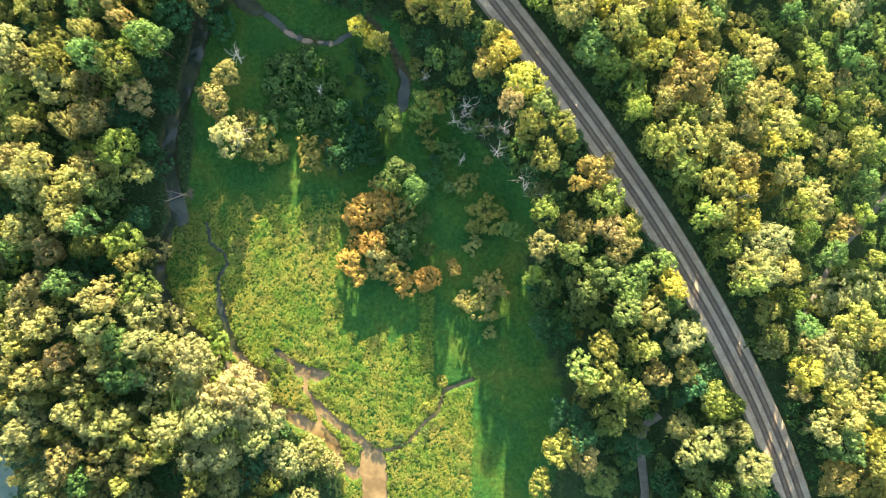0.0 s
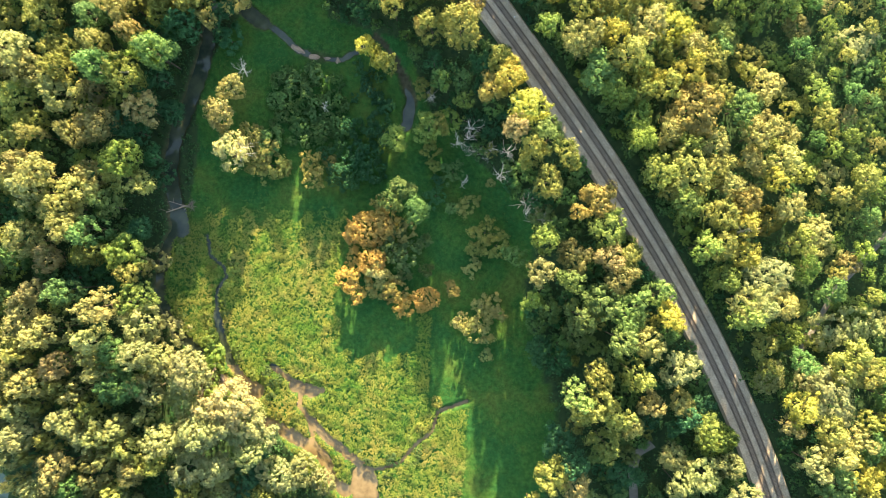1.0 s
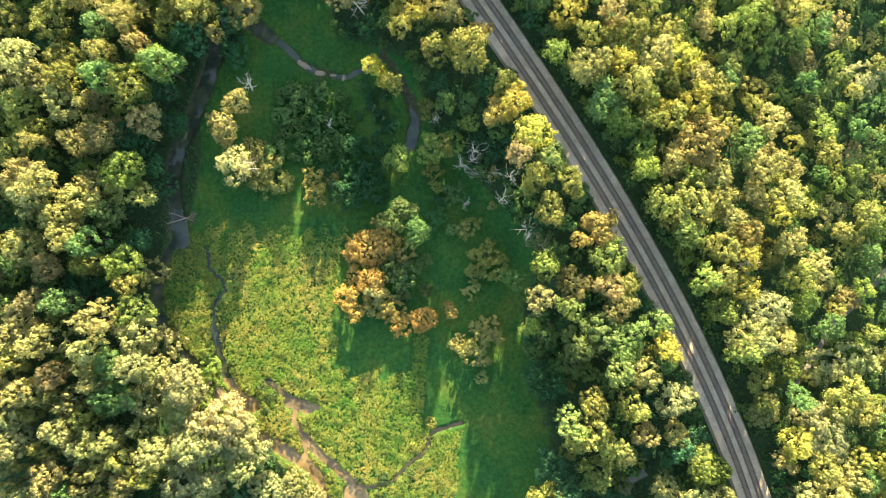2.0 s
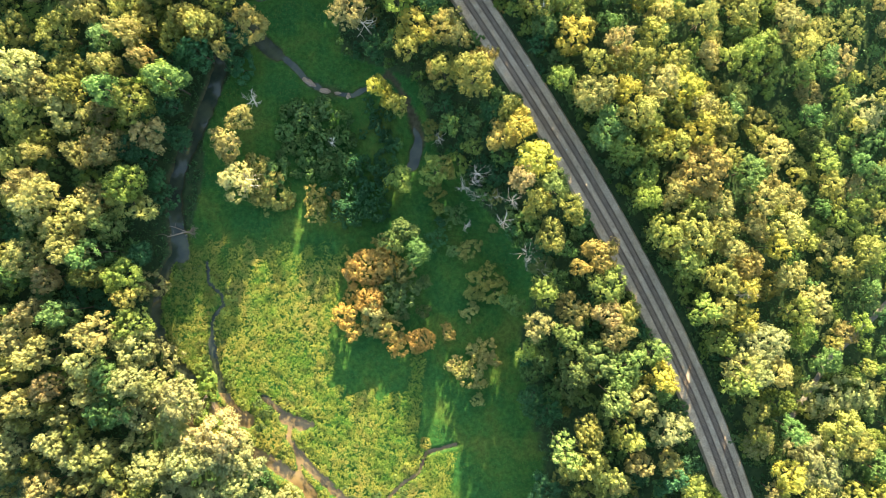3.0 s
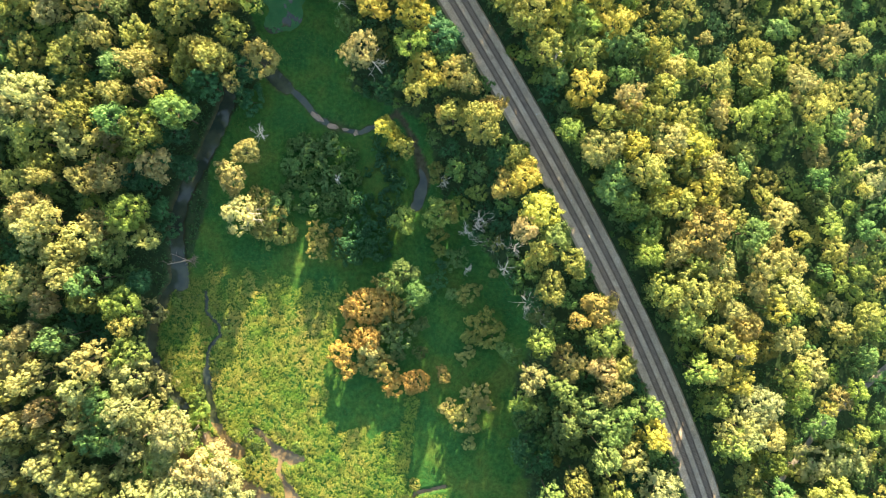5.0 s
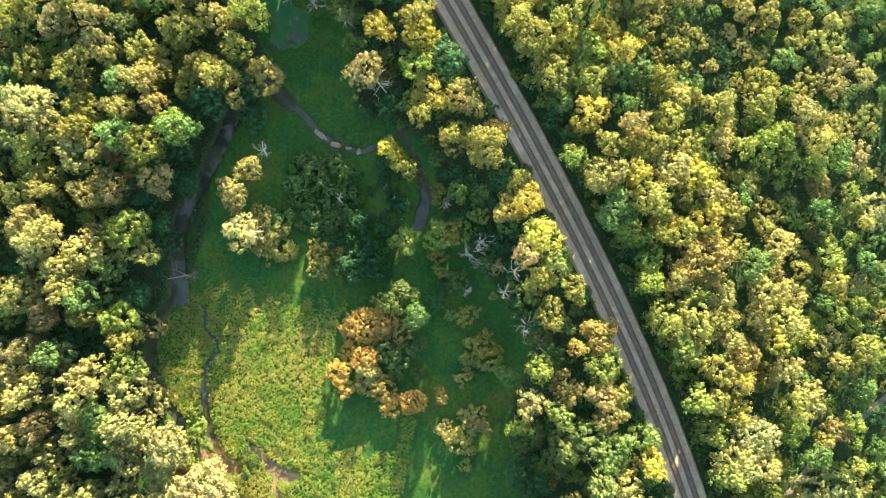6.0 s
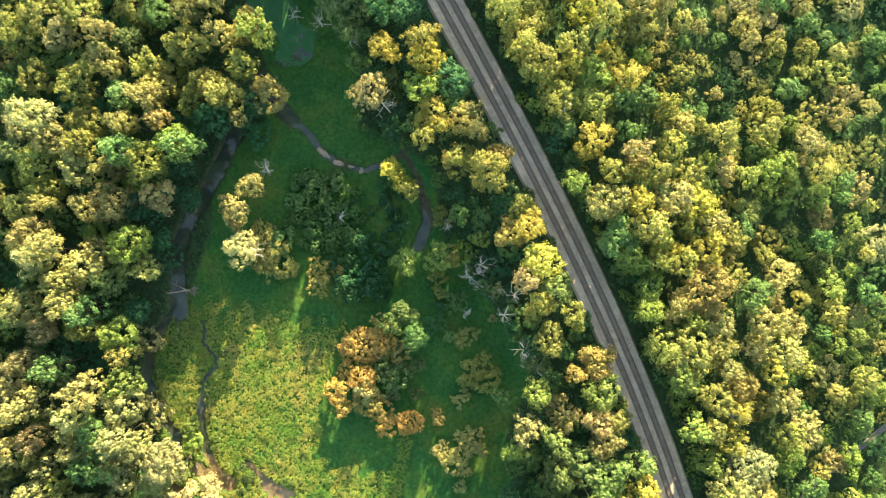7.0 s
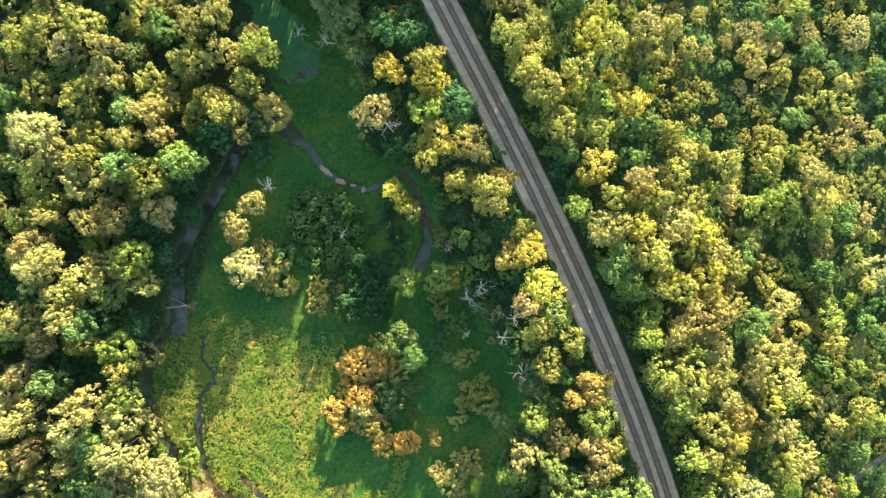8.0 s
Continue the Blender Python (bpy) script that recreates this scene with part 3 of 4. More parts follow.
WEST_D = [
    (-145.2, -27.0, 6.2, 30, 'o'), (-144.5, -40.3, 6.8, 27, 'k'), (-153.1, -48.1, 7.7, 28, 'o'), (-123.8, -35.0, 7.1, 33, 'g'),
    (-119.6, -48.1, 8.7, 30, 'g'), (-112.6, -34.2, 7.2, 30, 'p'), (-106.9, -37.7, 6.8, 25, 'p'), (-96.5, -40.7, 9.1, 27, 'p'),
    (-111.3, -50.4, 8.7, 28, 'p'), (-100.0, -53.5, 8.9, 20, 'p'), (-80.2, -53.5, 11.1, 28, 'w'), (-75.7, -61.8, 10.4, 19, 'p'),
    (-90.4, -62.8, 9.6, 28, 'p'), (-103.8, -67.5, 7.7, 26, 'p'), (-140.7, -63.1, 8.7, 26, 'p'), (-174.8, 117.4, 8.2, 26, 'y'),
    (-161.2, 121.6, 8.2, 26, 'y'), (-131.0, 126.7, 6.7, 26, 'g'), (-119.0, 129.2, 7.2, 26, 'o'),
]
WEST_E = [
    (-109.6, 133.9, 5.3, 26, 'o'), (-181.4, 106.4, 7.2, 26, 'y'), (-167.7, 110.4, 7.7, 26, 'p'), (-148.8, 114.5, 6.3, 26, 'o'),
    (-140.1, 115.0, 5.8, 26, 'q'), (-98.2, 127.3, 8.7, 26, 'm'), (-90.5, 126.2, 6.3, 26, 'b'), (-106.0, 122.1, 5.3, 26, 'o'),
    (-165.4, 0.2, 6.9, 25, 'g'), (-116.8, 115.9, 8.6, 28, 'y'), (-112.9, 95.6, 7.3, 26, 'y'),
]
RAIL_A = [
    (-6.3, 112.1, 5.3, 13, 'o'), (6.4, 98.2, 4.8, 19, 'm'), (3.4, 89.7, 10.5, 26, 'y'), (-7.0, 91.8, 5.8, 15, 'y'),
    (19.5, 81.5, 5.0, 14, 'y'), (22.6, 74.1, 7.0, 19, 'yy'), (31.5, 63.0, 6.6, 21, 'yy'), (25.2, 56.0, 4.7, 22, 'k'),
    (38.3, 51.3, 6.2, 16, 'n'), (16.6, 69.4, 4.9, 16, 'm'), (45.1, 44.9, 6.6, 20, 'y'), (32.5, 46.4, 6.1, 22, 'y'),
    (38.9, 35.5, 7.9, 27, 'y'), (57.1, 29.0, 5.8, 17, 'm'), (50.0, 24.0, 4.7, 20, 'm'), (62.2, 17.4, 8.2, 20, 'b'),
    (35.5, 2.1, 5.3, 32, 'p'), (49.2, 7.0, 7.1, 25, 'o'), (61.6, 7.3, 4.7, 21, 'k'),
]
RAIL_B = [
    (71.3, 9.0, 5.2, 13, 'y'), (38.7, 12.8, 5.2, 27, 'b'), (47.0, -1.2, 5.9, 29, 'n'), (66.6, -0.3, 6.8, 21, 'o'),
    (34.9, -9.7, 4.3, 27, 'b'), (53.4, -15.0, 6.8, 28, 'n'), (70.6, -12.2, 8.5, 24, 'n'), (84.1, -12.4, 5.6, 22, 'yy'),
    (60.3, -36.5, 6.8, 29, 'y'), (66.1, -22.1, 5.0, 30, 'n'), (78.5, -24.4, 5.5, 21, 'o'), (90.0, -33.3, 7.4, 23, 'p'),
    (50.3, -44.0, 5.6, 29, 'n'), (59.7, -45.6, 5.9, 30, 'y'), (72.5, -34.5, 5.0, 27, 'y'), (80.5, -5.8, 5.2, 15, 'n'),
    (61.1, -9.9, 5.9, 23, 'n'), (-44.2, 129.6, 6.2, 20, 'yy'), (-47.7, 142.0, 6.2, 18, 'd'),
]
RAIL_C = [
    (-30.2, 134.7, 5.8, 15, 'y'), (-27.1, 126.7, 8.1, 18, 'yy'), (-27.1, 116.0, 6.3, 17, 'b'), (-10.1, 109.4, 5.3, 14, 'm'),
    (66.7, -51.1, 6.0, 27, 'y'), (74.8, -56.0, 4.3, 24, 'o'), (80.1, -47.7, 4.3, 24, 'o'), (53.5, -50.6, 4.3, 26, 'y'),
    (64.8, -63.5, 5.2, 27, 'y'), (44.0, -76.8, 6.0, 27, 'y'), (53.0, -77.9, 5.2, 26, 'k'), (51.6, -71.7, 4.8, 27, 'd'),
    (102.2, -55.7, 6.1, 11, 'y'), (106.9, -59.7, 8.0, 15, 'b'), (91.1, -69.0, 7.4, 21, 'o'), (102.5, -73.4, 7.7, 18, 'p'),
    (112.2, -69.5, 7.2, 15, 'p'), (91.4, -76.4, 6.0, 23, 'p'), (92.1, -45.8, 5.4, 15, 'o'),
]
RAIL_D = [
    (-67.4, 146.8, 9.6, 20, 'n'), (-45.8, 112.4, 8.7, 25, 'w'), (-2.9, 105.1, 4.3, 13, 'o'), (-17.8, 122.8, 6.4, 14, 'd'),
    (-37.6, 143.8, 7.2, 16, 'd'), (-35.5, 100.5, 6.3, 12, 'd'), (22.7, 47.8, 5.3, 10, 'd'), (94.2, -51.0, 4.7, 14, 'd'),
    (37.7, -90.2, 6.4, 18, 'y'), (61.6, -89.7, 7.5, 20, 'n'), (116.6, -81.6, 7.8, 20, 'p'), (87.7, -92.8, 6.8, 14, 'd'),
    (74.8, -77.7, 6.0, 14, 'd'), (38.9, -28.5, 5.9, 17, 'd'), (47.9, -66.2, 5.6, 16, 'd'),
]
EAST_A = [
    (22.4, 122.5, 7.9, 22, 'y'), (38.3, 124.3, 8.0, 20, 'y'), (40.2, 109.7, 7.5, 22, 'yy'), (28.4, 115.2, 7.1, 16, 'g'),
    (38.4, 93.6, 4.7, 17, 'b'), (47.7, 100.2, 6.1, 19, 'y'), (49.6, 87.9, 9.9, 27, 'o'), (64.6, 82.5, 6.1, 20, 'y'),
    (56.3, 109.0, 5.3, 18, 'k'), (64.2, 106.1, 5.8, 17, 'y'), (64.1, 127.4, 7.2, 20, 'y'), (71.3, 123.2, 4.8, 17, 'o'),
    (63.5, 68.4, 8.0, 20, 'b'), (71.0, 80.9, 4.8, 18, 'y'), (80.5, 85.6, 5.8, 15, 'y'), (72.9, 61.4, 7.1, 18, 'b'),
    (90.6, 63.6, 11.7, 23, 'm'), (101.4, 52.3, 7.1, 20, 'o'), (81.4, 71.1, 5.3, 17, 'y'),
]
EAST_B = [
    (79.3, 105.8, 5.8, 16, 'y'), (71.7, 52.5, 6.7, 20, 'b'), (91.2, 40.6, 9.3, 24, 'y'), (96.2, 12.5, 4.7, 18, 'b'),
    (103.9, 12.9, 6.1, 20, 'y'), (113.5, 30.6, 8.6, 19, 'm'), (102.6, 25.0, 7.1, 21, 'y'), (121.3, 3.2, 10.5, 17, 'p'),
    (111.9, -12.4, 5.3, 18, 'b'), (113.2, -5.7, 6.6, 20, 'o'), (119.3, -10.1, 7.0, 21, 'p'), (138.7, -8.0, 6.4, 8, 'yy'),
    (124.7, 24.5, 6.8, 15, 'y'), (129.9, 29.4, 5.8, 16, 'o'), (147.3, 10.6, 6.5, 9, 'o'), (155.8, 17.3, 6.0, 9, 'b'),
    (131.1, -20.4, 7.2, 13, 'b'), (126.2, -35.2, 7.1, 15, 'p'), (143.8, -19.9, 6.5, 6, 'y'),
]
EAST_C = [
    (152.3, -18.5, 6.5, 9, 'p'), (160.7, -9.4, 7.1, 6, 'b'), (144.1, -35.7, 8.2, 13, 'p'), (163.7, -15.5, 6.5, 10, 'p'),
    (172.2, -31.7, 6.9, 12, 'b'), (-5.8, 150.8, 6.2, 17, 'y'), (6.1, 156.1, 7.1, 17, 'y'), (11.2, 150.9, 7.1, 17, 'y'),
    (24.0, 156.5, 5.7, 20, 'yy'), (5.4, 143.5, 6.2, 17, 'y'), (25.6, 143.0, 6.2, 18, 'y'), (48.1, 155.0, 8.6, 22, 'y'),
    (35.2, 155.4, 5.7, 21, 'y'), (54.6, 158.8, 6.7, 22, 'o'), (45.8, 164.6, 6.2, 22, 'o'), (56.5, 166.1, 6.7, 22, 'o'),
    (148.4, -42.8, 11.4, 19, 'p'), (139.1, -65.5, 6.0, 18, 'p'), (13.7, 133.2, 9.6, 24, 'y'),
]
EAST_D = [
    (131.7, -53.1, 4.2, 14, 'o'), (147.2, -84.8, 6.5, 15, 'm'), (158.6, -89.1, 9.4, 16, 'y'),
]
YOUNG_A = [
    (115.7, 46.9, 5.8, 16, 'o'), (126.2, 46.4, 6.3, 16, 'o'), (142.4, 48.4, 6.5, 10, 'b'), (161.9, 41.8, 5.9, 11, 'y'),
    (149.3, 41.8, 5.5, 9, 'o'), (104.4, 136.0, 6.9, 13, 'y'), (102.3, 128.4, 5.9, 13, 'y'), (87.8, 121.6, 5.8, 16, 'y'),
    (92.6, 110.7, 5.4, 14, 'o'), (121.5, 138.3, 6.5, 10, 'y'), (121.5, 128.0, 5.9, 13, 'o'), (132.0, 140.8, 5.5, 9, 'o'),
    (149.9, 132.3, 6.1, 6, 'y'), (116.5, 116.5, 4.7, 12, 'b'), (108.8, 114.2, 4.9, 12, 'b'), (128.4, 117.7, 5.9, 11, 'y'),
    (133.2, 122.6, 4.5, 11, 'y'), (100.9, 108.8, 4.4, 13, 'b'), (109.3, 106.0, 4.5, 11, 'b'),
]
YOUNG_B = [
    (118.7, 106.9, 4.5, 10, 'b'), (148.5, 113.5, 6.3, 8, 'o'), (119.8, 99.3, 4.5, 9, 'b'), (104.3, 96.8, 4.4, 12, 'y'),
    (134.9, 100.0, 7.0, 8, 'o'), (159.9, 95.3, 6.3, 6, 'p'), (98.3, 83.8, 6.3, 16, 'y'), (117.8, 88.4, 6.4, 10, 'y'),
    (138.1, 82.5, 8.0, 9, 'q'), (119.9, 75.4, 6.4, 13, 'o'), (61.3, 150.3, 5.0, 8, 'y'), (88.9, 176.8, 7.0, 8, 'p'),
    (97.4, 169.6, 6.5, 8, 'o'), (109.1, 180.9, 7.0, 8, 'o'), (115.9, 162.9, 7.0, 8, 'y'), (129.7, 183.9, 7.5, 8, 'p'),
    (127.7, 157.1, 6.5, 8, 'y'),
]
MARSH_A = [
    (-86.4, 68.8, 7.0, 19, 'o'), (-88.6, 56.8, 6.6, 18, 'o'), (-79.0, 51.3, 7.6, 12, 'o'), (-83.0, 42.4, 6.6, 16, 'w'),
    (-70.7, 40.0, 6.3, 8, 'y'), (-75.8, 44.0, 6.7, 10, 'y'), (-72.5, 48.8, 5.4, 9, 'g'), (-53.0, 35.0, 4.6, 8, 'm'),
    (-54.3, 41.0, 4.4, 7, 'm'), (-47.1, 41.6, 3.4, 5, 'm'), (-65.4, 38.2, 3.4, 4, 'm'), (-32.4, 85.8, 4.8, 22, 'yy'),
    (-23.1, 78.7, 3.6, 20, 'y'), (-20.0, 51.5, 4.5, 12, 'b'), (-28.0, 82.0, 3.8, 19, 'yy'), (8.7, -20.7, 6.3, 9, 'o'),
    (14.9, -22.8, 5.4, 9, 'o'), (16.4, -13.9, 3.4, 6, 'o'), (22.9, -16.8, 4.1, 7, 'o'),
]
MARSH_B = [
    (16.7, 15.6, 5.9, 8, 'y'), (12.5, 8.7, 5.4, 7, 'y'), (21.3, 10.7, 5.0, 7, 'y'), (11.7, 2.2, 4.6, 4, 'o'),
    (-3.8, 29.8, 4.1, 6, 'd'), (9.5, 27.3, 5.0, 7, 'y'), (3.1, 25.0, 4.5, 6, 'g'), (-7.2, 55.5, 5.8, 12, 'b'),
    (-3.1, 57.6, 5.4, 12, 'y'), (1.5, 59.7, 4.0, 9, 'b'), (-4.6, 42.1, 4.5, 8, 'y'), (-6.8, 48.5, 3.2, 8, 'y'),
    (2.8, 39.8, 4.5, 8, 'g'), (18.1, 35.5, 3.2, 6, 'o'), (-2.9, 36.5, 3.6, 6, 'd'), (27.3, 7.1, 5.7, 18, 'g'),
    (-19.8, 108.2, 6.0, 18, 'yy'), (-21.8, 99.2, 6.0, 21, 'y'), (-11.7, 92.7, 4.4, 15, 'm'),
]
MARSH_C = [
    (20.4, -12.9, 4.6, 10, 'o'), (18.8, -33.8, 4.6, 6, 'o'), (6.0, 65.9, 4.9, 13, 'b'), (-57.0, 70.1, 5.1, 10, 'g'),
]
GROVE_A = [
    (-29.2, 15.3, 9.9, 10, 'a'), (-36.4, 13.1, 6.3, 9, 'a'), (-23.7, 18.4, 5.7, 10, 'a'), (-35.9, 4.1, 6.7, 10, 'a'),
    (-27.5, 2.7, 7.8, 11, 'a'), (-34.9, -6.2, 6.3, 9, 'a'), (-25.1, -4.2, 5.4, 8, 'm'), (-26.5, -1.7, 3.1, 11, 'w'),
    (-6.1, -11.5, 7.9, 8, 'a'), (-12.5, -14.1, 5.8, 8, 'a'), (-18.1, -9.8, 4.5, 7, 'm'), (4.6, -7.5, 5.0, 8, 'm'),
    (-21.1, 26.2, 5.8, 13, 'q'), (-16.7, 31.7, 4.5, 13, 'q'), (-11.0, 23.3, 5.4, 12, 'g'), (-7.7, 11.4, 5.0, 9, 'q'),
    (-14.6, 6.6, 6.7, 10, 'q'), (-6.4, 0.2, 5.0, 9, 'q'), (-15.1, -1.8, 5.4, 9, 'q'),
]
GROVE_B = [
    (-20.7, 7.2, 5.0, 8, 'q'), (-15.5, 15.3, 4.1, 8, 'm'), (-25.9, 25.8, 3.6, 9, 'm'), (-19.3, 16.8, 4.1, 8, 'q'),
    (-23.0, -9.1, 3.6, 8, 'm'),
]
RIVERSIDE_A = [
    (-152.9, -88.3, 6.9, 23, 'p'), (-143.3, -80.7, 6.3, 28, 'o'), (-138.3, -87.7, 7.4, 23, 'g'), (-127.8, -67.2, 7.7, 30, 'o'),
    (-121.4, -63.6, 6.8, 27, 'o'), (-155.9, -66.8, 7.7, 30, 'p'), (-117.4, -81.4, 7.9, 23, 'o'), (-97.4, -66.8, 9.2, 24, 'p'),
    (-88.0, -64.6, 9.1, 27, 'p'), (-94.7, -79.2, 8.9, 20, 'p'), (-84.1, -80.1, 8.9, 20, 'p'), (-73.7, -65.8, 8.9, 21, 'p'),
    (-66.2, -68.2, 6.1, 13, 'p'), (-72.4, -73.8, 6.9, 18, 'p'), (-62.9, -84.5, 9.1, 13, 'p'), (-52.5, -81.4, 7.1, 12, 'p'),
    (-44.5, -86.2, 7.6, 14, 'p'), (-95.9, -44.7, 9.3, 21, 'p'), (-164.3, -44.2, 7.4, 28, 'o'),
]
CREEK_A = [
    (-107.5, 92.0, 5.0, 15, 'd'), (-110.5, 82.0, 5.2, 16, 'd'), (-113.5, 71.5, 5.0, 14, 'd'), (-117.0, 61.0, 5.0, 15, 'd'), (-120.5, 50.0, 4.8, 13, 'd'),
    (-108.3, -90.4, 9.8, 12, 'd'), (-70.3, -93.8, 6.7, 12, 'y'), (-85.5, -93.3, 7.6, 14, 'p'), (-54.6, -100.5, 9.0, 12, 'p'),
    (-119.4, 12.4, 7.1, 16, 'd'), (-115.6, 40.3, 4.5, 14, 'd'), (-109.9, 59.8, 7.1, 16, 'd'), (-101.8, 91.9, 6.2, 18, 'd'),
    (-125.8, 52.8, 7.5, 18, 'd'), (-90.1, 100.1, 5.7, 18, 'd'),
]


def kind_for(radius, height):
    if height < 5:
        return "bush"
    if height < 11 and radius < 7:
        return "small_tree"
    if height < 15.5 and radius > 6.5:
        return "willow_tree"
    return "broadleaf_tree" if radius > 6.6 else "slender_tree" if height > 9 else "small_tree"


GROUPS = [
    (WEST_A + WEST_B + WEST_C + WEST_D + WEST_E, "trees of the western wood", "in the western wood"),
    (RIVERSIDE_A, "trees by the river", "beside the river"),
    (CREEK_A, "trees along the creek", "on the creek bank"),
    (MARSH_A + MARSH_B + MARSH_C, "trees of the marsh", "on the open marsh"),
    (GROVE_A + GROVE_B, "autumn grove", "in the grove on the marsh"),
    (RAIL_A + RAIL_B + RAIL_C + RAIL_D, "trees west of the railway", "between marsh and railway"),
    (EAST_A + EAST_B + EAST_C + EAST_D, "trees east of the railway", "beside the railway"),
    (YOUNG_A + YOUNG_B, "young trees of the eastern wood", "in the eastern wood"),
]
for rows, group, where in GROUPS:
    for x, y, r, h, tint in rows:
        plant(kind_for(r, h), x, y, r, h, tint, group, where)


def free(x, y, r, spacing):
    """Whether a crown of radius r has room at x, y."""
    p = np.array(planted)
    return bool(np.all((x - p[:, 0]) ** 2 + (y - p[:, 1]) ** 2 > (spacing * (r + p[:, 2])) ** 2))


def free_below(x, y, r, spacing):
    """The same for a bush under the crowns, which needs room between its like alone."""
    p = np.array([q for q in planted if q[2] < 4.3] or [(0, 0, 0)])
    return bool(np.all((x - p[:, 0]) ** 2 + (y - p[:, 1]) ** 2 > (spacing * (r + p[:, 2])) ** 2))


WOODS = [(-192, -116), (194, -116), (202, 10), (162, 222), (40, 232), (-110, 212), (-218, 148)]


def fill(seed, tries, box, radii, heights, tints, spacing, group, where, allowed, kind=None, limit=300, beneath=False, falling=False):
    """Trees scattered through a wood wherever there is room between those that stand already."""
    rng = np.random.default_rng(seed)
    count = 0
    for _ in range(tries):
        x, y = rng.uniform(box[0], box[1]), rng.uniform(box[2], box[3])
        r = rng.uniform(*radii)
        if count < limit and inside(x, y, WOODS) and allowed(x, y) and (free_below(x, y, r, spacing) if beneath else free(x, y, r, spacing)):
            h = rng.uniform(*heights)
            if falling:  # lower trees the farther they stand from the railway
                h *= float(14.5 - 6.0 * smooth(48, 115, off_rail(x, y)))
            plant(kind or kind_for(r, h), x, y, r, h, str(rng.choice(tints)), group, where)
            count += 1
    return count


def near_stream(x, y):
    return any(line_distance(x, y, course) < half + 1.0 for half, depth, course in STREAMS)


def near_path(x, y, r=0.0):
    return any(line_distance(x, y, course) < half + 1.5 + r for half, course in PATHS)


def west_wood(x, y):
    return not inside(x, y, CLEARING) and off_rail(x, y) < -60 and not near_stream(x, y) and x < -60 and line_distance(x, y, STREAMS[-1][2]) > 27 and all(line_distance(x, y, s[2]) > 11 for s in STREAMS[:2])


def snag_glade(x, y):
    """The boggy glade with the dead trees, where nothing tall grows."""
    return ((x - 15) / 24) ** 2 + ((y - 45) / 22) ** 2 < 1


def rail_wood(x, y):
    return not inside(x, y, CLEARING) and -62 < off_rail(x, y) < -12 and not near_path(x, y, 1.0) and not near_stream(x, y) and not snag_glade(x, y)


def east_margin(x, y):
    return 12 < off_rail(x, y) < 52 and not near_path(x, y, 2.0)


def plantation(x, y):
    return off_rail(x, y) > 46 and not near_path(x, y, 0.2)


# unseen trees added across the sun's path to keep the pond in shade
for x, y, r, h in ((-107, 168, 5.5, 16), (-100, 171, 6.0, 17), (-93, 171, 6.0, 16), (-86, 170, 5.5, 17), (-97, 180, 6.5, 21), (-88, 180, 6.5, 20)):
    plant("understorey_tree", x, y, r, h, "g", "undergrowth trees north of the pond", "added to shade the pond")
# trees added toward the sun so that their shadows cover the tracks
for x, y in ((11.5, 129.0), (7.0, 137.0), (-1.0, 147.0)):
    plant("slender_tree", x, y, 5.2, 20.0, "y", "trees east of the railway", "beside the railway")
for x, y in ((122.0, -24.0), (124.0, -33.0)):
    plant("slender_tree", x, y, 4.2, 14.0, "y", "trees east of the railway", "beside the railway")
fill(15, 4000, (-170, -92, -112, -30), (4.6, 6.6), (19, 23), ["o", "p", "y", "o"], 0.6, "trees by the river", "beside the river", west_wood, "woodland_tree", 45)
fill(1, 6000, (-212, -60, -118, 205), (5.0, 7.5), (14, 20), ["o", "y", "n", "g", "y", "p"], 0.76, "trees of the western wood", "in the western wood", west_wood)
fill(2, 8000, (-212, -60, -118, 205), (3.6, 5.6), (8, 14), ["g", "d", "g", "b", "d"], 0.55, "undergrowth trees of the western wood", "under taller trees", west_wood, "understorey_tree", 190)
fill(3, 9000, (-60, 150, -118, 240), (4.0, 6.0), (8, 13), ["n", "g", "d", "g"], 0.62, "trees west of the railway", "between marsh and railway", rail_wood, "woodland_tree", 60)
fill(5, 9000, (-80, 205, -118, 240), (4.6, 7.0), (16, 20), ["y", "g", "yy", "y", "b", "o"], 0.68, "trees east of the railway", "beside the railway", east_margin)
fill(7, 16000, (-30, 205, -118, 240), (3.7, 5.6), (0.72, 1.0), ["y", "b", "g", "g", "o", "y"], 0.68, "young trees of the eastern wood", "in the eastern wood", plantation, "young_tree", 240, falling=True)
fill(8, 14000, (-30, 205, -118, 240), (3.7, 5.6), (0.72, 1.0), ["y", "b", "g", "g", "o", "y"], 0.68, "slender trees of the eastern wood", "in the eastern wood", plantation, "woodland_tree", 220, falling=True)
fill(4, 8000, (-60, 150, -118, 240), (2.4, 4.2), (5, 11), ["g", "d", "d", "y", "g"], 0.6, "undergrowth trees west of the railway", "under taller trees", lambda x, y: not inside(x, y, CLEARING) and -62 < off_rail(x, y) < -11.0 and not near_path(x, y, 0.5), "small_tree", 110)
fill(6, 9000, (-80, 205, -118, 235), (2.4, 4.2), (6, 11), ["g", "d", "b", "g"], 0.72, "undergrowth trees east of the railway", "beside the railway", lambda x, y: 9.3 < off_rail(x, y) < 22, "hedgerow_tree", 170, True)
# three belts mostly out of view, packed in to shade marsh and pond
fill(10, 4000, (-140, -30, 158, 216), (6.0, 8.5), (19, 25), ["o", "y", "g", "y"], 0.36, "trees north of the marsh", "north of the marsh", lambda x, y: not inside(x, y, CLEARING) and off_rail(x, y) < -14 and not near_stream(x, y), None, 80)
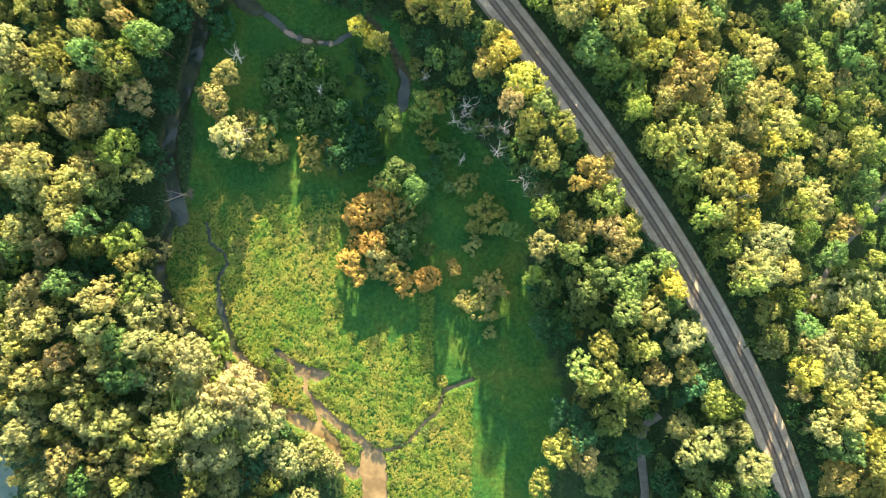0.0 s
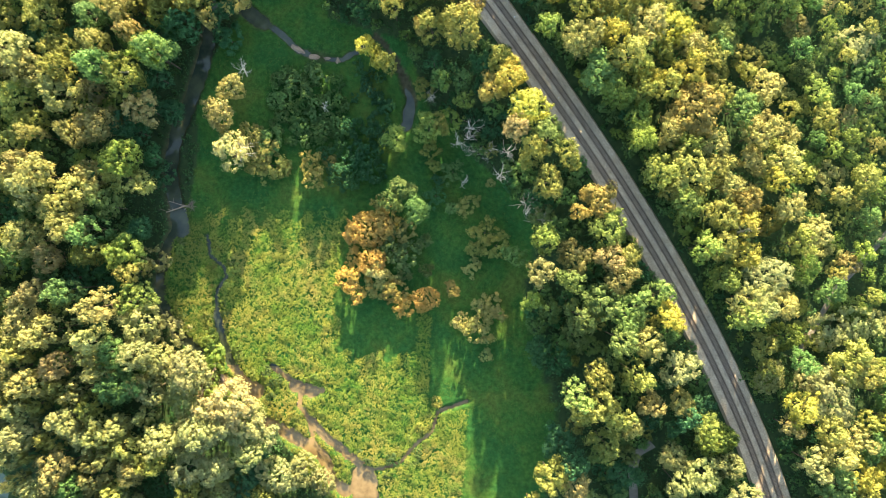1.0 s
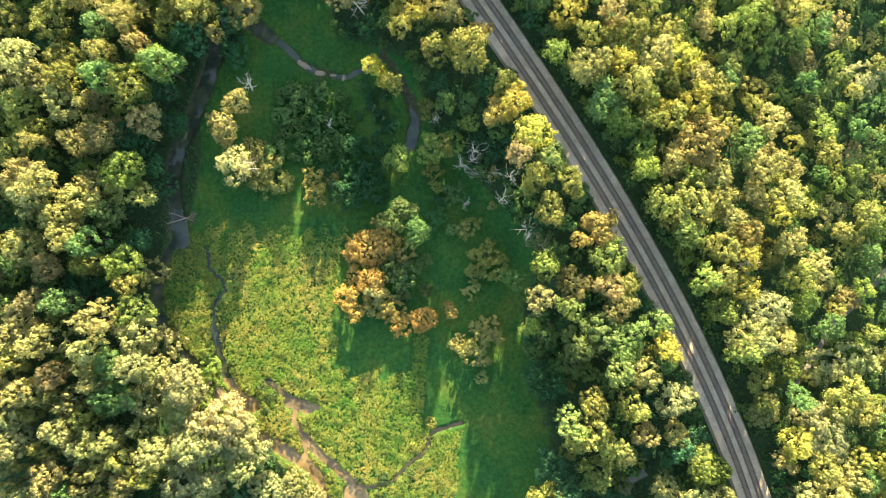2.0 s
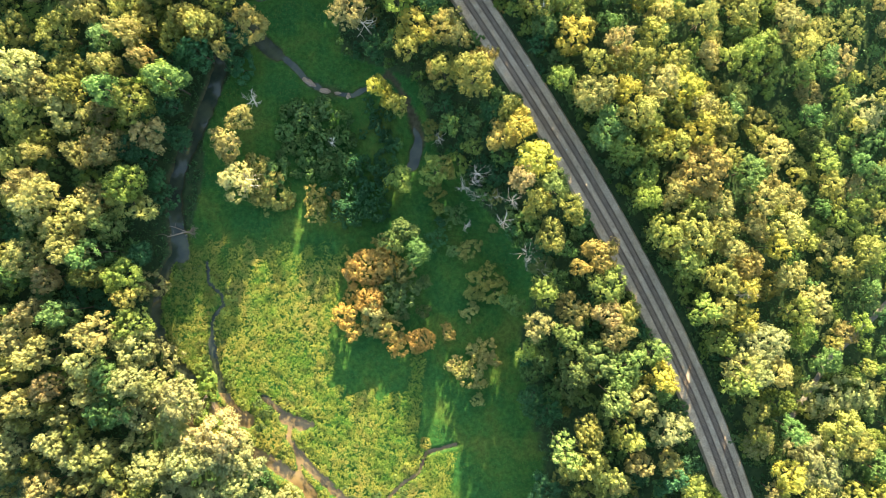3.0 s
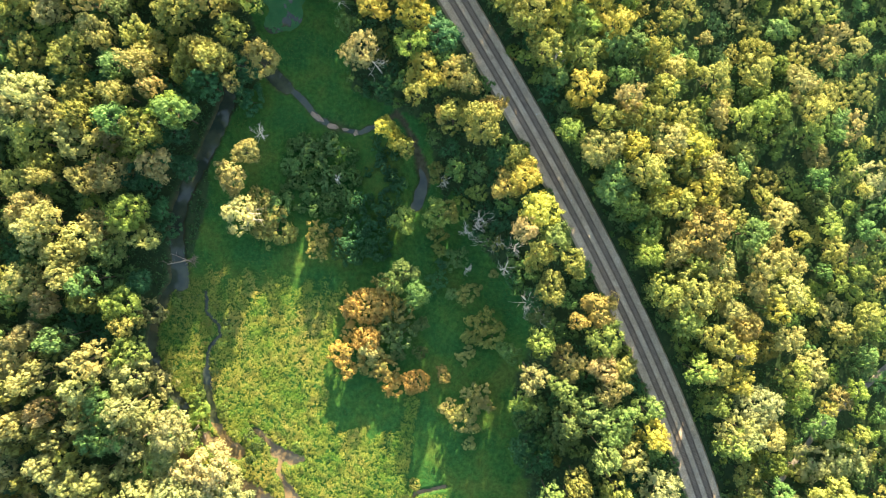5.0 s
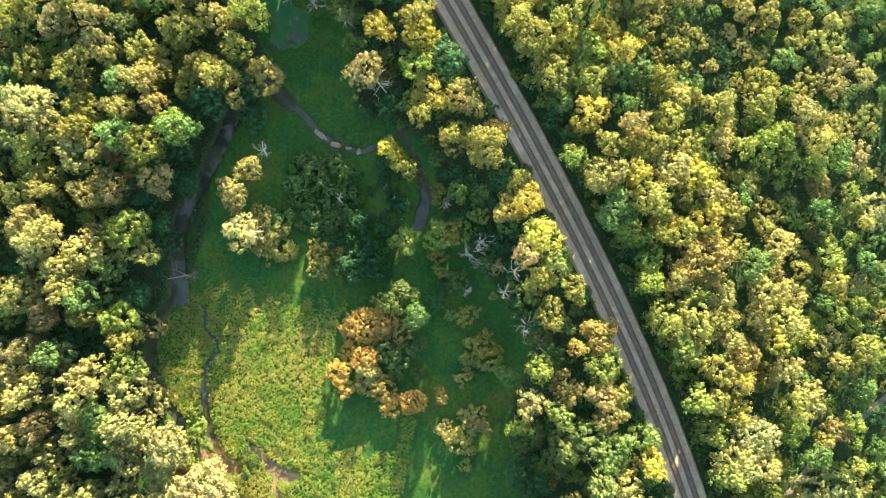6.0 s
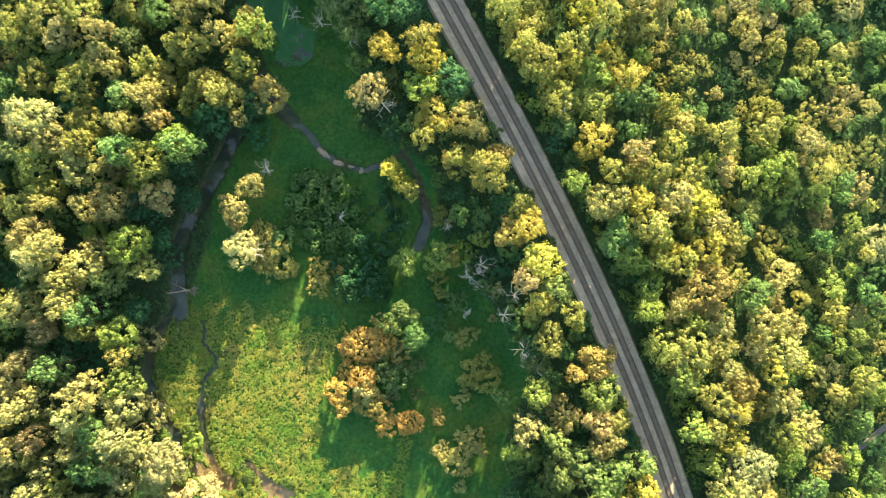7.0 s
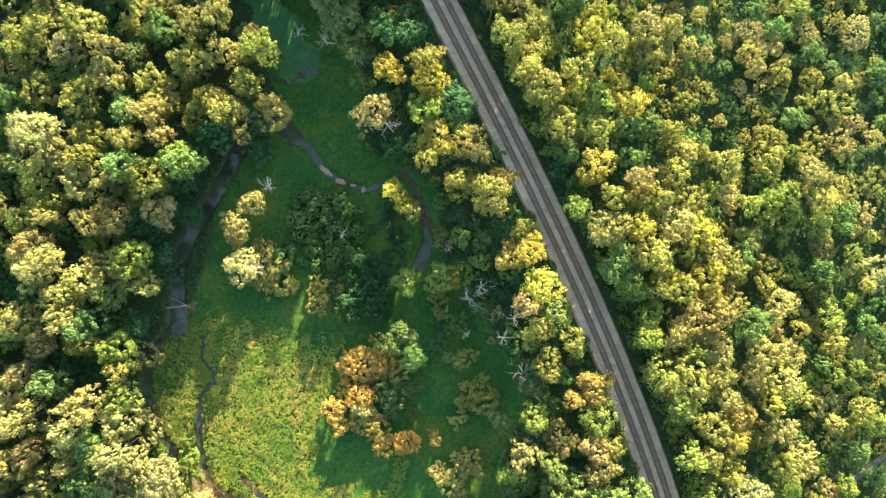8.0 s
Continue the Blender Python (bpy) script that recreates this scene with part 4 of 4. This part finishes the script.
fill(11, 4000, (-140, -30, 158, 216), (4.0, 5.5), (11, 17), ["g", "d", "n"], 0.4, "trees north of the marsh", "north of the marsh", lambda x, y: not inside(x, y, CLEARING) and off_rail(x, y) < -14 and not near_stream(x, y), "understorey_tree", 60)
fill(13, 6000, (-128, -52, 158, 190), (3.5, 5.0), (11, 16), ["d", "g", "d"], 0.4, "undergrowth trees north of the pond", "added to shade the pond", lambda x, y: not inside(x, y, CLEARING) and not near_stream(x, y) and off_rail(x, y) < -14, "understorey_tree", 75, True)
# low belt added to stop sun slipping under the crowns onto the tracks
fill(14, 9000, (-40, 140, 20, 240), (2.6, 3.8), (9, 13), ["g", "d", "b", "g"], 0.55, "undergrowth trees east of the railway", "beside the railway", lambda x, y: 10 < off_rail(x, y) < 18, "understorey_tree", 60, True)
fill(9, 9000, (-60, 205, -118, 200), (1.6, 2.9), (1.8, 4.0), ["g", "d", "b", "g"], 0.7, "bushes along the railway", "beside the railway", lambda x, y: 7.4 < abs(off_rail(x, y)) < 13, "bush", 260, True)

# ---- dark alder thicket on the marsh ----
def thicket(seed, count, box, radii, heights, tint):
    rng = np.random.default_rng(seed)
    for _ in range(count):
        x, y = rng.uniform(box[0], box[1]), rng.uniform(box[2], box[3])
        r = rng.uniform(*radii)
        if not near_stream(x, y) and free(x, y, r, 0.5):
            h = rng.uniform(*heights)
            plant("bush" if h < 5 else "small_tree", x, y, r, h, tint, "thicket bushes on the marsh", "in the marsh thicket")


thicket(11, 260, (-72, -42, 49, 78), (1.8, 3.2), (3.0, 6.0), "g")
thicket(12, 130, (-50, -24, 34, 58), (2.2, 3.4), (7.0, 11.0), "d")
thicket(13, 40, (-38, -25, 58, 84), (1.6, 2.6), (2.0, 4.0), "d")
for x, y, r in ((-102.7, -37.6, 3.4), (-92.2, -38.5, 3.8), (-93.2, -47.5, 3.2), (-106.6, -27.0, 2.0), (-94.3, -31.0, 2.8), (-91.7, -53.0, 2.4)):
    plant("bush", x, y, r, 2.4, "b", "round islet bushes", "on a stream islet")
# tussocks of bushy growth along the stream banks
bank_rng = np.random.default_rng(91)
bank = 0
for _ in range(6000):
    x, y = bank_rng.uniform(-112, 0), bank_rng.uniform(-104, 10)
    near = min(float(line_distance(x, y, course)) - half for half, depth, course in STREAMS[2:14])
    r = bank_rng.uniform(1.1, 2.1)
    if bank < 110 and r + 0.1 < near < r + 1.6 and inside(x, y, CLEARING) and free_below(x, y, r, 0.8):
        plant("bush", x, y, r, r * bank_rng.uniform(0.6, 0.85), str(bank_rng.choice(["t", "t", "b", "q"])), "tussocks along the streams", "on the stream bank")
        bank += 1
plant("bush", 12.4, 121.0, 1.7, 1.8, "a", "shrubs on the embankment", "on the railway shoulder")
# more trees added to shade a sunlit gap on the tracks
plant("small_tree", 85.0, 27.5, 4.0, 10.0, "g", "undergrowth trees east of the railway", "beside the railway")
plant("willow_tree", 87.5, 40.0, 6.0, 15.0, "y", "trees east of the railway", "beside the railway")
plant("slender_tree", 86.0, 33.5, 4.6, 15.0, "y", "trees east of the railway", "beside the railway")

# prototypes that were never planted are taken away
for name, options in KINDS.items():
    for i, (root, r0, h0) in enumerate(options):
        if (name, i) not in used:
            for o in (*root.children_recursive, root):
                bpy.data.objects.remove(o)

# ---- dead trees ----
def branch(soup, rng, start, way, length, thick, depth):
    """A crooked bare branch with its twigs."""
    points, radii, p, w = [start], [thick], Vector(start), Vector(way).normalized()
    for k in range(4):
        w = (w + Vector(rng.normal(size=3)) * 0.22 + Vector((0, 0, 0.05))).normalized()
        p = p + w * length / 4
        points.append(p.copy())
        radii.append(thick * (0.8 - 0.18 * k))
    soup.tube(points, radii, 4 if depth else 3)
    if depth:
        for k in range(3):
            turn = (w + Vector(rng.normal(size=3)) * 0.55).normalized()
            branch(soup, rng, points[1 + k % 4], turn, length * rng.uniform(0.4, 0.65), thick * 0.5, depth - 1)


def dead_tree(seed, x, y, height, spread, thick):
    rng = np.random.default_rng(seed)
    root = tagged(new("dead_tree"), "bleached grey-white dead tree with bare branches", "dead tree", "dead trees of the marsh")
    root.location = (x, y, float(ground_level(x, y)) - 0.2)
    trunk = Soup()
    lean = rng.uniform(-0.22, 0.22, 2) * height
    spine = [Vector((lean[0] * u, lean[1] * u, height * 0.85 * u)) for u in (0, 0.25, 0.5, 0.75, 1)]
    trunk.tube(spine, [thick * k for k in (1.3, 1, 0.8, 0.55, 0.25)], 7)
    child("trunk", trunk.mesh("trunk", DEAD_WOOD, True), root)
    for k in range(9):
        u = 0.42 + 0.56 * k / 8
        a = k * 2.4 + rng.uniform(-0.4, 0.4)
        limb = Soup()
        branch(limb, rng, Vector((lean[0] * u, lean[1] * u, height * 0.85 * u)), (math.cos(a), math.sin(a), 0.75), spread * rng.uniform(0.55, 1.15) * (1.2 - 0.45 * u), thick * 0.42, 2)
        child("branch", limb.mesh("branch", DEAD_WOOD, True), root)
    return root


for i, (x, y, height, spread) in enumerate(((-82.5, 76.0, 14, 4.5), (-83.5, 42.5, 18, 5.5), (-7.9, 69.0, 8, 3.0), (3.9, 52.2, 9, 5.0), (10.2, 57.1, 11, 4.0), (16.1, 48.2, 10, 3.8),
                                           (30.5, 28.9, 13, 5.0), (20.7, 37.8, 11, 4.0), (38.2, 21.1, 12, 5.0), (-72.6, 138.1, 9, 5.0), (-85.4, 139.3, 6, 3.4), (-59.8, 133.6, 11, 4.5),
                                           (-67.9, 144.3, 10, 4.0), (-38.5, 109.0, 18, 4.5), (10.7, 47.8, 6, 3.4), (-50.4, 63.0, 6, 2.0), (8.0, 54.0, 7, 4.0), (7.0, 36.0, 6, 2.6), (24.5, 46.0, 10, 3.6), (33.0, 24.0, 11, 3.6),
                                           (-128.0, 76.0, 26, 4.0), (27.9, 118.3, 20, 3.5), (113.0, 18.5, 20, 3.6))):
    dead_tree(40 + i, x, y, height, spread * 1.35, 0.17 + 0.008 * height)


def fallen_tree(seed, foot, tip, thick, roots):
    rng = np.random.default_rng(seed)
    root = tagged(new("fallen_tree"), "fallen grey tree trunk lying across the creek", "fallen tree", "fallen trees")
    foot, tip = Vector(foot), Vector(tip)
    log = Soup()
    log.tube([foot.lerp(tip, u) + Vector((0, 0, 0.15 * math.sin(u * 7))) for u in (0, 0.3, 0.6, 0.85, 1)], [thick, thick * 0.85, thick * 0.7, thick * 0.5, thick * 0.2], 8)
    child("trunk", log.mesh("trunk", FALLEN_WOOD, True), root)
    back = (foot - tip).normalized()
    for k in range(roots):
        piece = Soup()
        branch(piece, rng, foot, back * 0.8 + Vector(rng.normal(size=3)) * 0.8 + Vector((0, 0, 0.4)), thick * 9, thick * 0.4, 1)
        child("root", piece.mesh("root", FALLEN_WOOD, True), root)
    for k in range(4):
        piece = Soup()
        branch(piece, rng, foot.lerp(tip, 0.5 + 0.12 * k), (tip - foot).normalized() + Vector(rng.normal(size=3)) * 0.5 + Vector((0, 0, 0.3)), thick * 9, thick * 0.3, 1)
        child("branch", piece.mesh("branch", FALLEN_WOOD, True), root)


fallen_tree(71, (-104.0, 22.8, 0.7), (-116.0, 18.4, 0.5), 0.36, 14)
fallen_tree(72, (-103.0, 21.5, 0.6), (-113.0, 24.0, 0.4), 0.24, 8)
fallen_tree(73, (-91.0, -43.0, 1.6), (-97.2, -56.0, 0.5), 0.3, 5)

# ---- small marker posts beside the tracks ----
for x, y in ((24.5, 99.8), (42.8, 68.9)):
    d = float(off_rail(x, y))
    post = tagged(new("marker_post"), "small white marker post beside the railway track", "post", "track marker posts")
    post.location = (x, y, RAIL_LEVEL + 0.4)
    shaft, cap = Soup(), Soup()
    shaft.tube([(0, 0, -0.2), (0, 0, 1.2)], [0.07, 0.07], 8)
    cap.box((0, 0, 1.2), (1, 0), 0.32, 0.25, 0.25)
    child("shaft", shaft.mesh("shaft", WHITE_PAINT), post)
    child("cap", cap.mesh("cap", WHITE_PAINT), post)

# ---- undergrowth on the woodland floor ----
def undergrowth(seed, count, sprays):
    """Low leafy clumps between and under the trees."""
    rng = np.random.default_rng(seed)
    x, y = rng.uniform(-215, 200, count), rng.uniform(-116, 220, count)
    d = off_rail(x, y)
    keep = inside(x, y, WOODS) & ~inside(x, y, CLEARING) & (np.abs(d) > 7.6) & (stream_field(x, y)[1] < 0.3)
    for half, course in PATHS:
        keep &= line_distance(x, y, course) > half + 0.8
    x, y = x[keep], y[keep]
    n = len(x)
    z, high = ground_level(x, y), rng.uniform(0.5, 3.2, n) * (1 + 0.5 * waves(x, y, 12.0, 51))
    high = np.where(np.abs(d[keep]) < 10, np.minimum(high, 1.2), high)
    way = rng.normal(size=(n, sprays, 3))
    way[..., 2] = np.abs(way[..., 2])
    way /= np.linalg.norm(way, axis=-1)[..., None]
    wide = (0.5 + 0.35 * high)[:, None, None]
    at = np.stack([x, y, z], -1)[:, None] + way * wide * np.array([1, 1, 0]) + way * high[:, None, None] * np.array([0, 0, 1])
    t = np.cross(way + rng.normal(size=way.shape) * 0.5, rng.normal(size=way.shape))
    t /= np.linalg.norm(t, axis=-1)[..., None]
    b = np.cross(way, t)
    s = rng.uniform(0.3, 0.62, (n, sprays, 1))
    verts = np.stack([at + t * s, at - t * s * 0.55 + b * s * 0.8, at - t * s * 0.5 - b * s * 0.75], 2).reshape(-1, 3)
    ob = new("undergrowth", mesh_of("undergrowth", verts.tolist(), np.arange(n * sprays * 3).reshape(-1, 3).tolist(), LEAF))
    ob.color = (0.055, 0.14, 0.055, 1)
    tagged(ob, "dark green leafy undergrowth on the woodland floor", "undergrowth", kind="stuff")


undergrowth(61, 26000, 9)


def far_woods(seed, count):
    """The wood going on beyond the land that is seen closely."""
    rng = np.random.default_rng(seed)
    soup = Soup()
    for k in range(count):
        # closer together to the north
        x, y = (rng.uniform(-240, 200), rng.uniform(140, 320)) if k % 3 else (rng.uniform(-330, 330), rng.uniform(-230, 345))
        if inside(x, y, WOODS) or abs(off_rail(x, y)) < 13 or (x < -150 and y < -60) or near_stream(x, y):
            continue
        r, h = rng.uniform(5, 9), rng.uniform(11, 15) if off_rail(x, y) > 46 else rng.uniform(17, 25)
        crown_soup(int(rng.integers(1 << 30)), r, h, h * 0.4, 26, 2.4, 7, 0.9, soup=soup, origin=(x, y, float(ground_level(x, y))))
        soup.tube([(x, y, float(ground_level(x, y)) - 0.5), (x, y, float(ground_level(x, y)) + h * 0.6)], [0.35, 0.2], 4)
    ob = new("far_woods", soup.mesh("far_woods", LEAF))
    ob.color = (0.2, 0.22, 0.05, 1)
    tagged(ob, "yellow-green woods stretching away beyond the marsh", "woods", kind="stuff")


far_woods(83, 760)

# ---- tall marsh plants of the clearing ----
def marsh_plants(seed, count):
    rng = np.random.default_rng(seed)
    x, y = rng.uniform(-118, 52, count), rng.uniform(-116, 162, count)
    cut, mud = stream_field(x, y)
    edge = 2.5 * waves(x, y, 9.0, 35)
    # short grass, outlined by the cast shadows of the grove and railway trees
    shaded_lawn = smooth(-43, -40, x + edge) * np.maximum(smooth(-8, -11, x + 0.4 * edge) * smooth(-38, -33, y + 2 * edge), smooth(-20, -13, y + edge))
    shaded_lawn = np.maximum(shaded_lawn, smooth(-4.5, -2.8, x + 0.2 * edge) * smooth(-58, -55.5, y + 0.4 * edge))
    # growth also turns low and dark where shade covers the north and east
    tall = smooth(27, 13, y + 2 * edge) * smooth(14, 10.5, x + 0.3 * edge) * (1 - shaded_lawn) * 0.85 + 0.15
    keep = inside(x, y, CLEARING) & (mud < 0.55) & (rng.random(count) < 0.35 + 0.65 * tall)
    x, y, tall = x[keep], y[keep], tall[keep]
    z = ground_level(x, y)
    # rounded mounds of growth
    mounds = 3000
    mx, my = rng.uniform(-116, 30, mounds), rng.uniform(-110, 34, mounds)
    mr = rng.uniform(0.8, 2.1, mounds)
    mh = mr * rng.uniform(0.3, 0.6, mounds)
    rise = np.zeros(len(x))
    for k in range(0, len(x), 4000):
        near = ((x[k:k + 4000, None] - mx) ** 2 + (y[k:k + 4000, None] - my) ** 2) / mr ** 2
        rise[k:k + 4000] = np.max(np.where(near < 1, mh * np.sqrt(np.maximum(1 - near, 0)), 0), axis=1)
    z = z + rise * smooth(0.2, 0.8, tall)
    blades, n = 6, len(x)
    clump = 1 + 0.15 * waves(x, y, 4.0, 33)
    size = ((0.22 + 0.36 * tall) * clump * rng.uniform(0.6, 1.35, n))[:, None]
    px, py, pz = x[:, None], y[:, None], z[:, None]
    a = rng.uniform(0, 6.283, (n, blades))
    lean = rng.uniform(0.2, 1.0, (n, blades))
    w = rng.uniform(0.2, 0.42, (n, blades)) * size
    ca, sa = np.cos(a), np.sin(a)
    middle = np.stack([px + ca * lean * size * 0.5, py + sa * lean * size * 0.5, pz + size * (1.1 - 0.35 * lean)], -1)
    side = np.stack([-sa * w, ca * w, np.zeros((n, blades))], -1)
    tip = np.stack([px + ca * lean * size * 1.6, py + sa * lean * size * 1.6, pz + size * (1.25 - 0.75 * lean)], -1)
    verts = np.stack([middle - side, tip, middle + side], 2).reshape(-1, 3)
    me = mesh_of("marsh_plants", verts.tolist(), np.arange(n * blades * 3).reshape(-1, 3).tolist(), PLANTS)
    # plants on the shaded west edge take part of the dark tint too
    me.attributes.new("rank", "FLOAT", "POINT").data.foreach_set("value", np.repeat(smooth(0.25, 0.8, tall) * (0.35 + 0.65 * smooth(-104, -88, x)), blades * 3).astype(np.float32))
    tagged(new("marsh_plants", me), "dense tall yellow-green marsh plants, short grass tinted darker where shade falls", "marsh plants", kind="stuff")


marsh_plants(31, 130000)
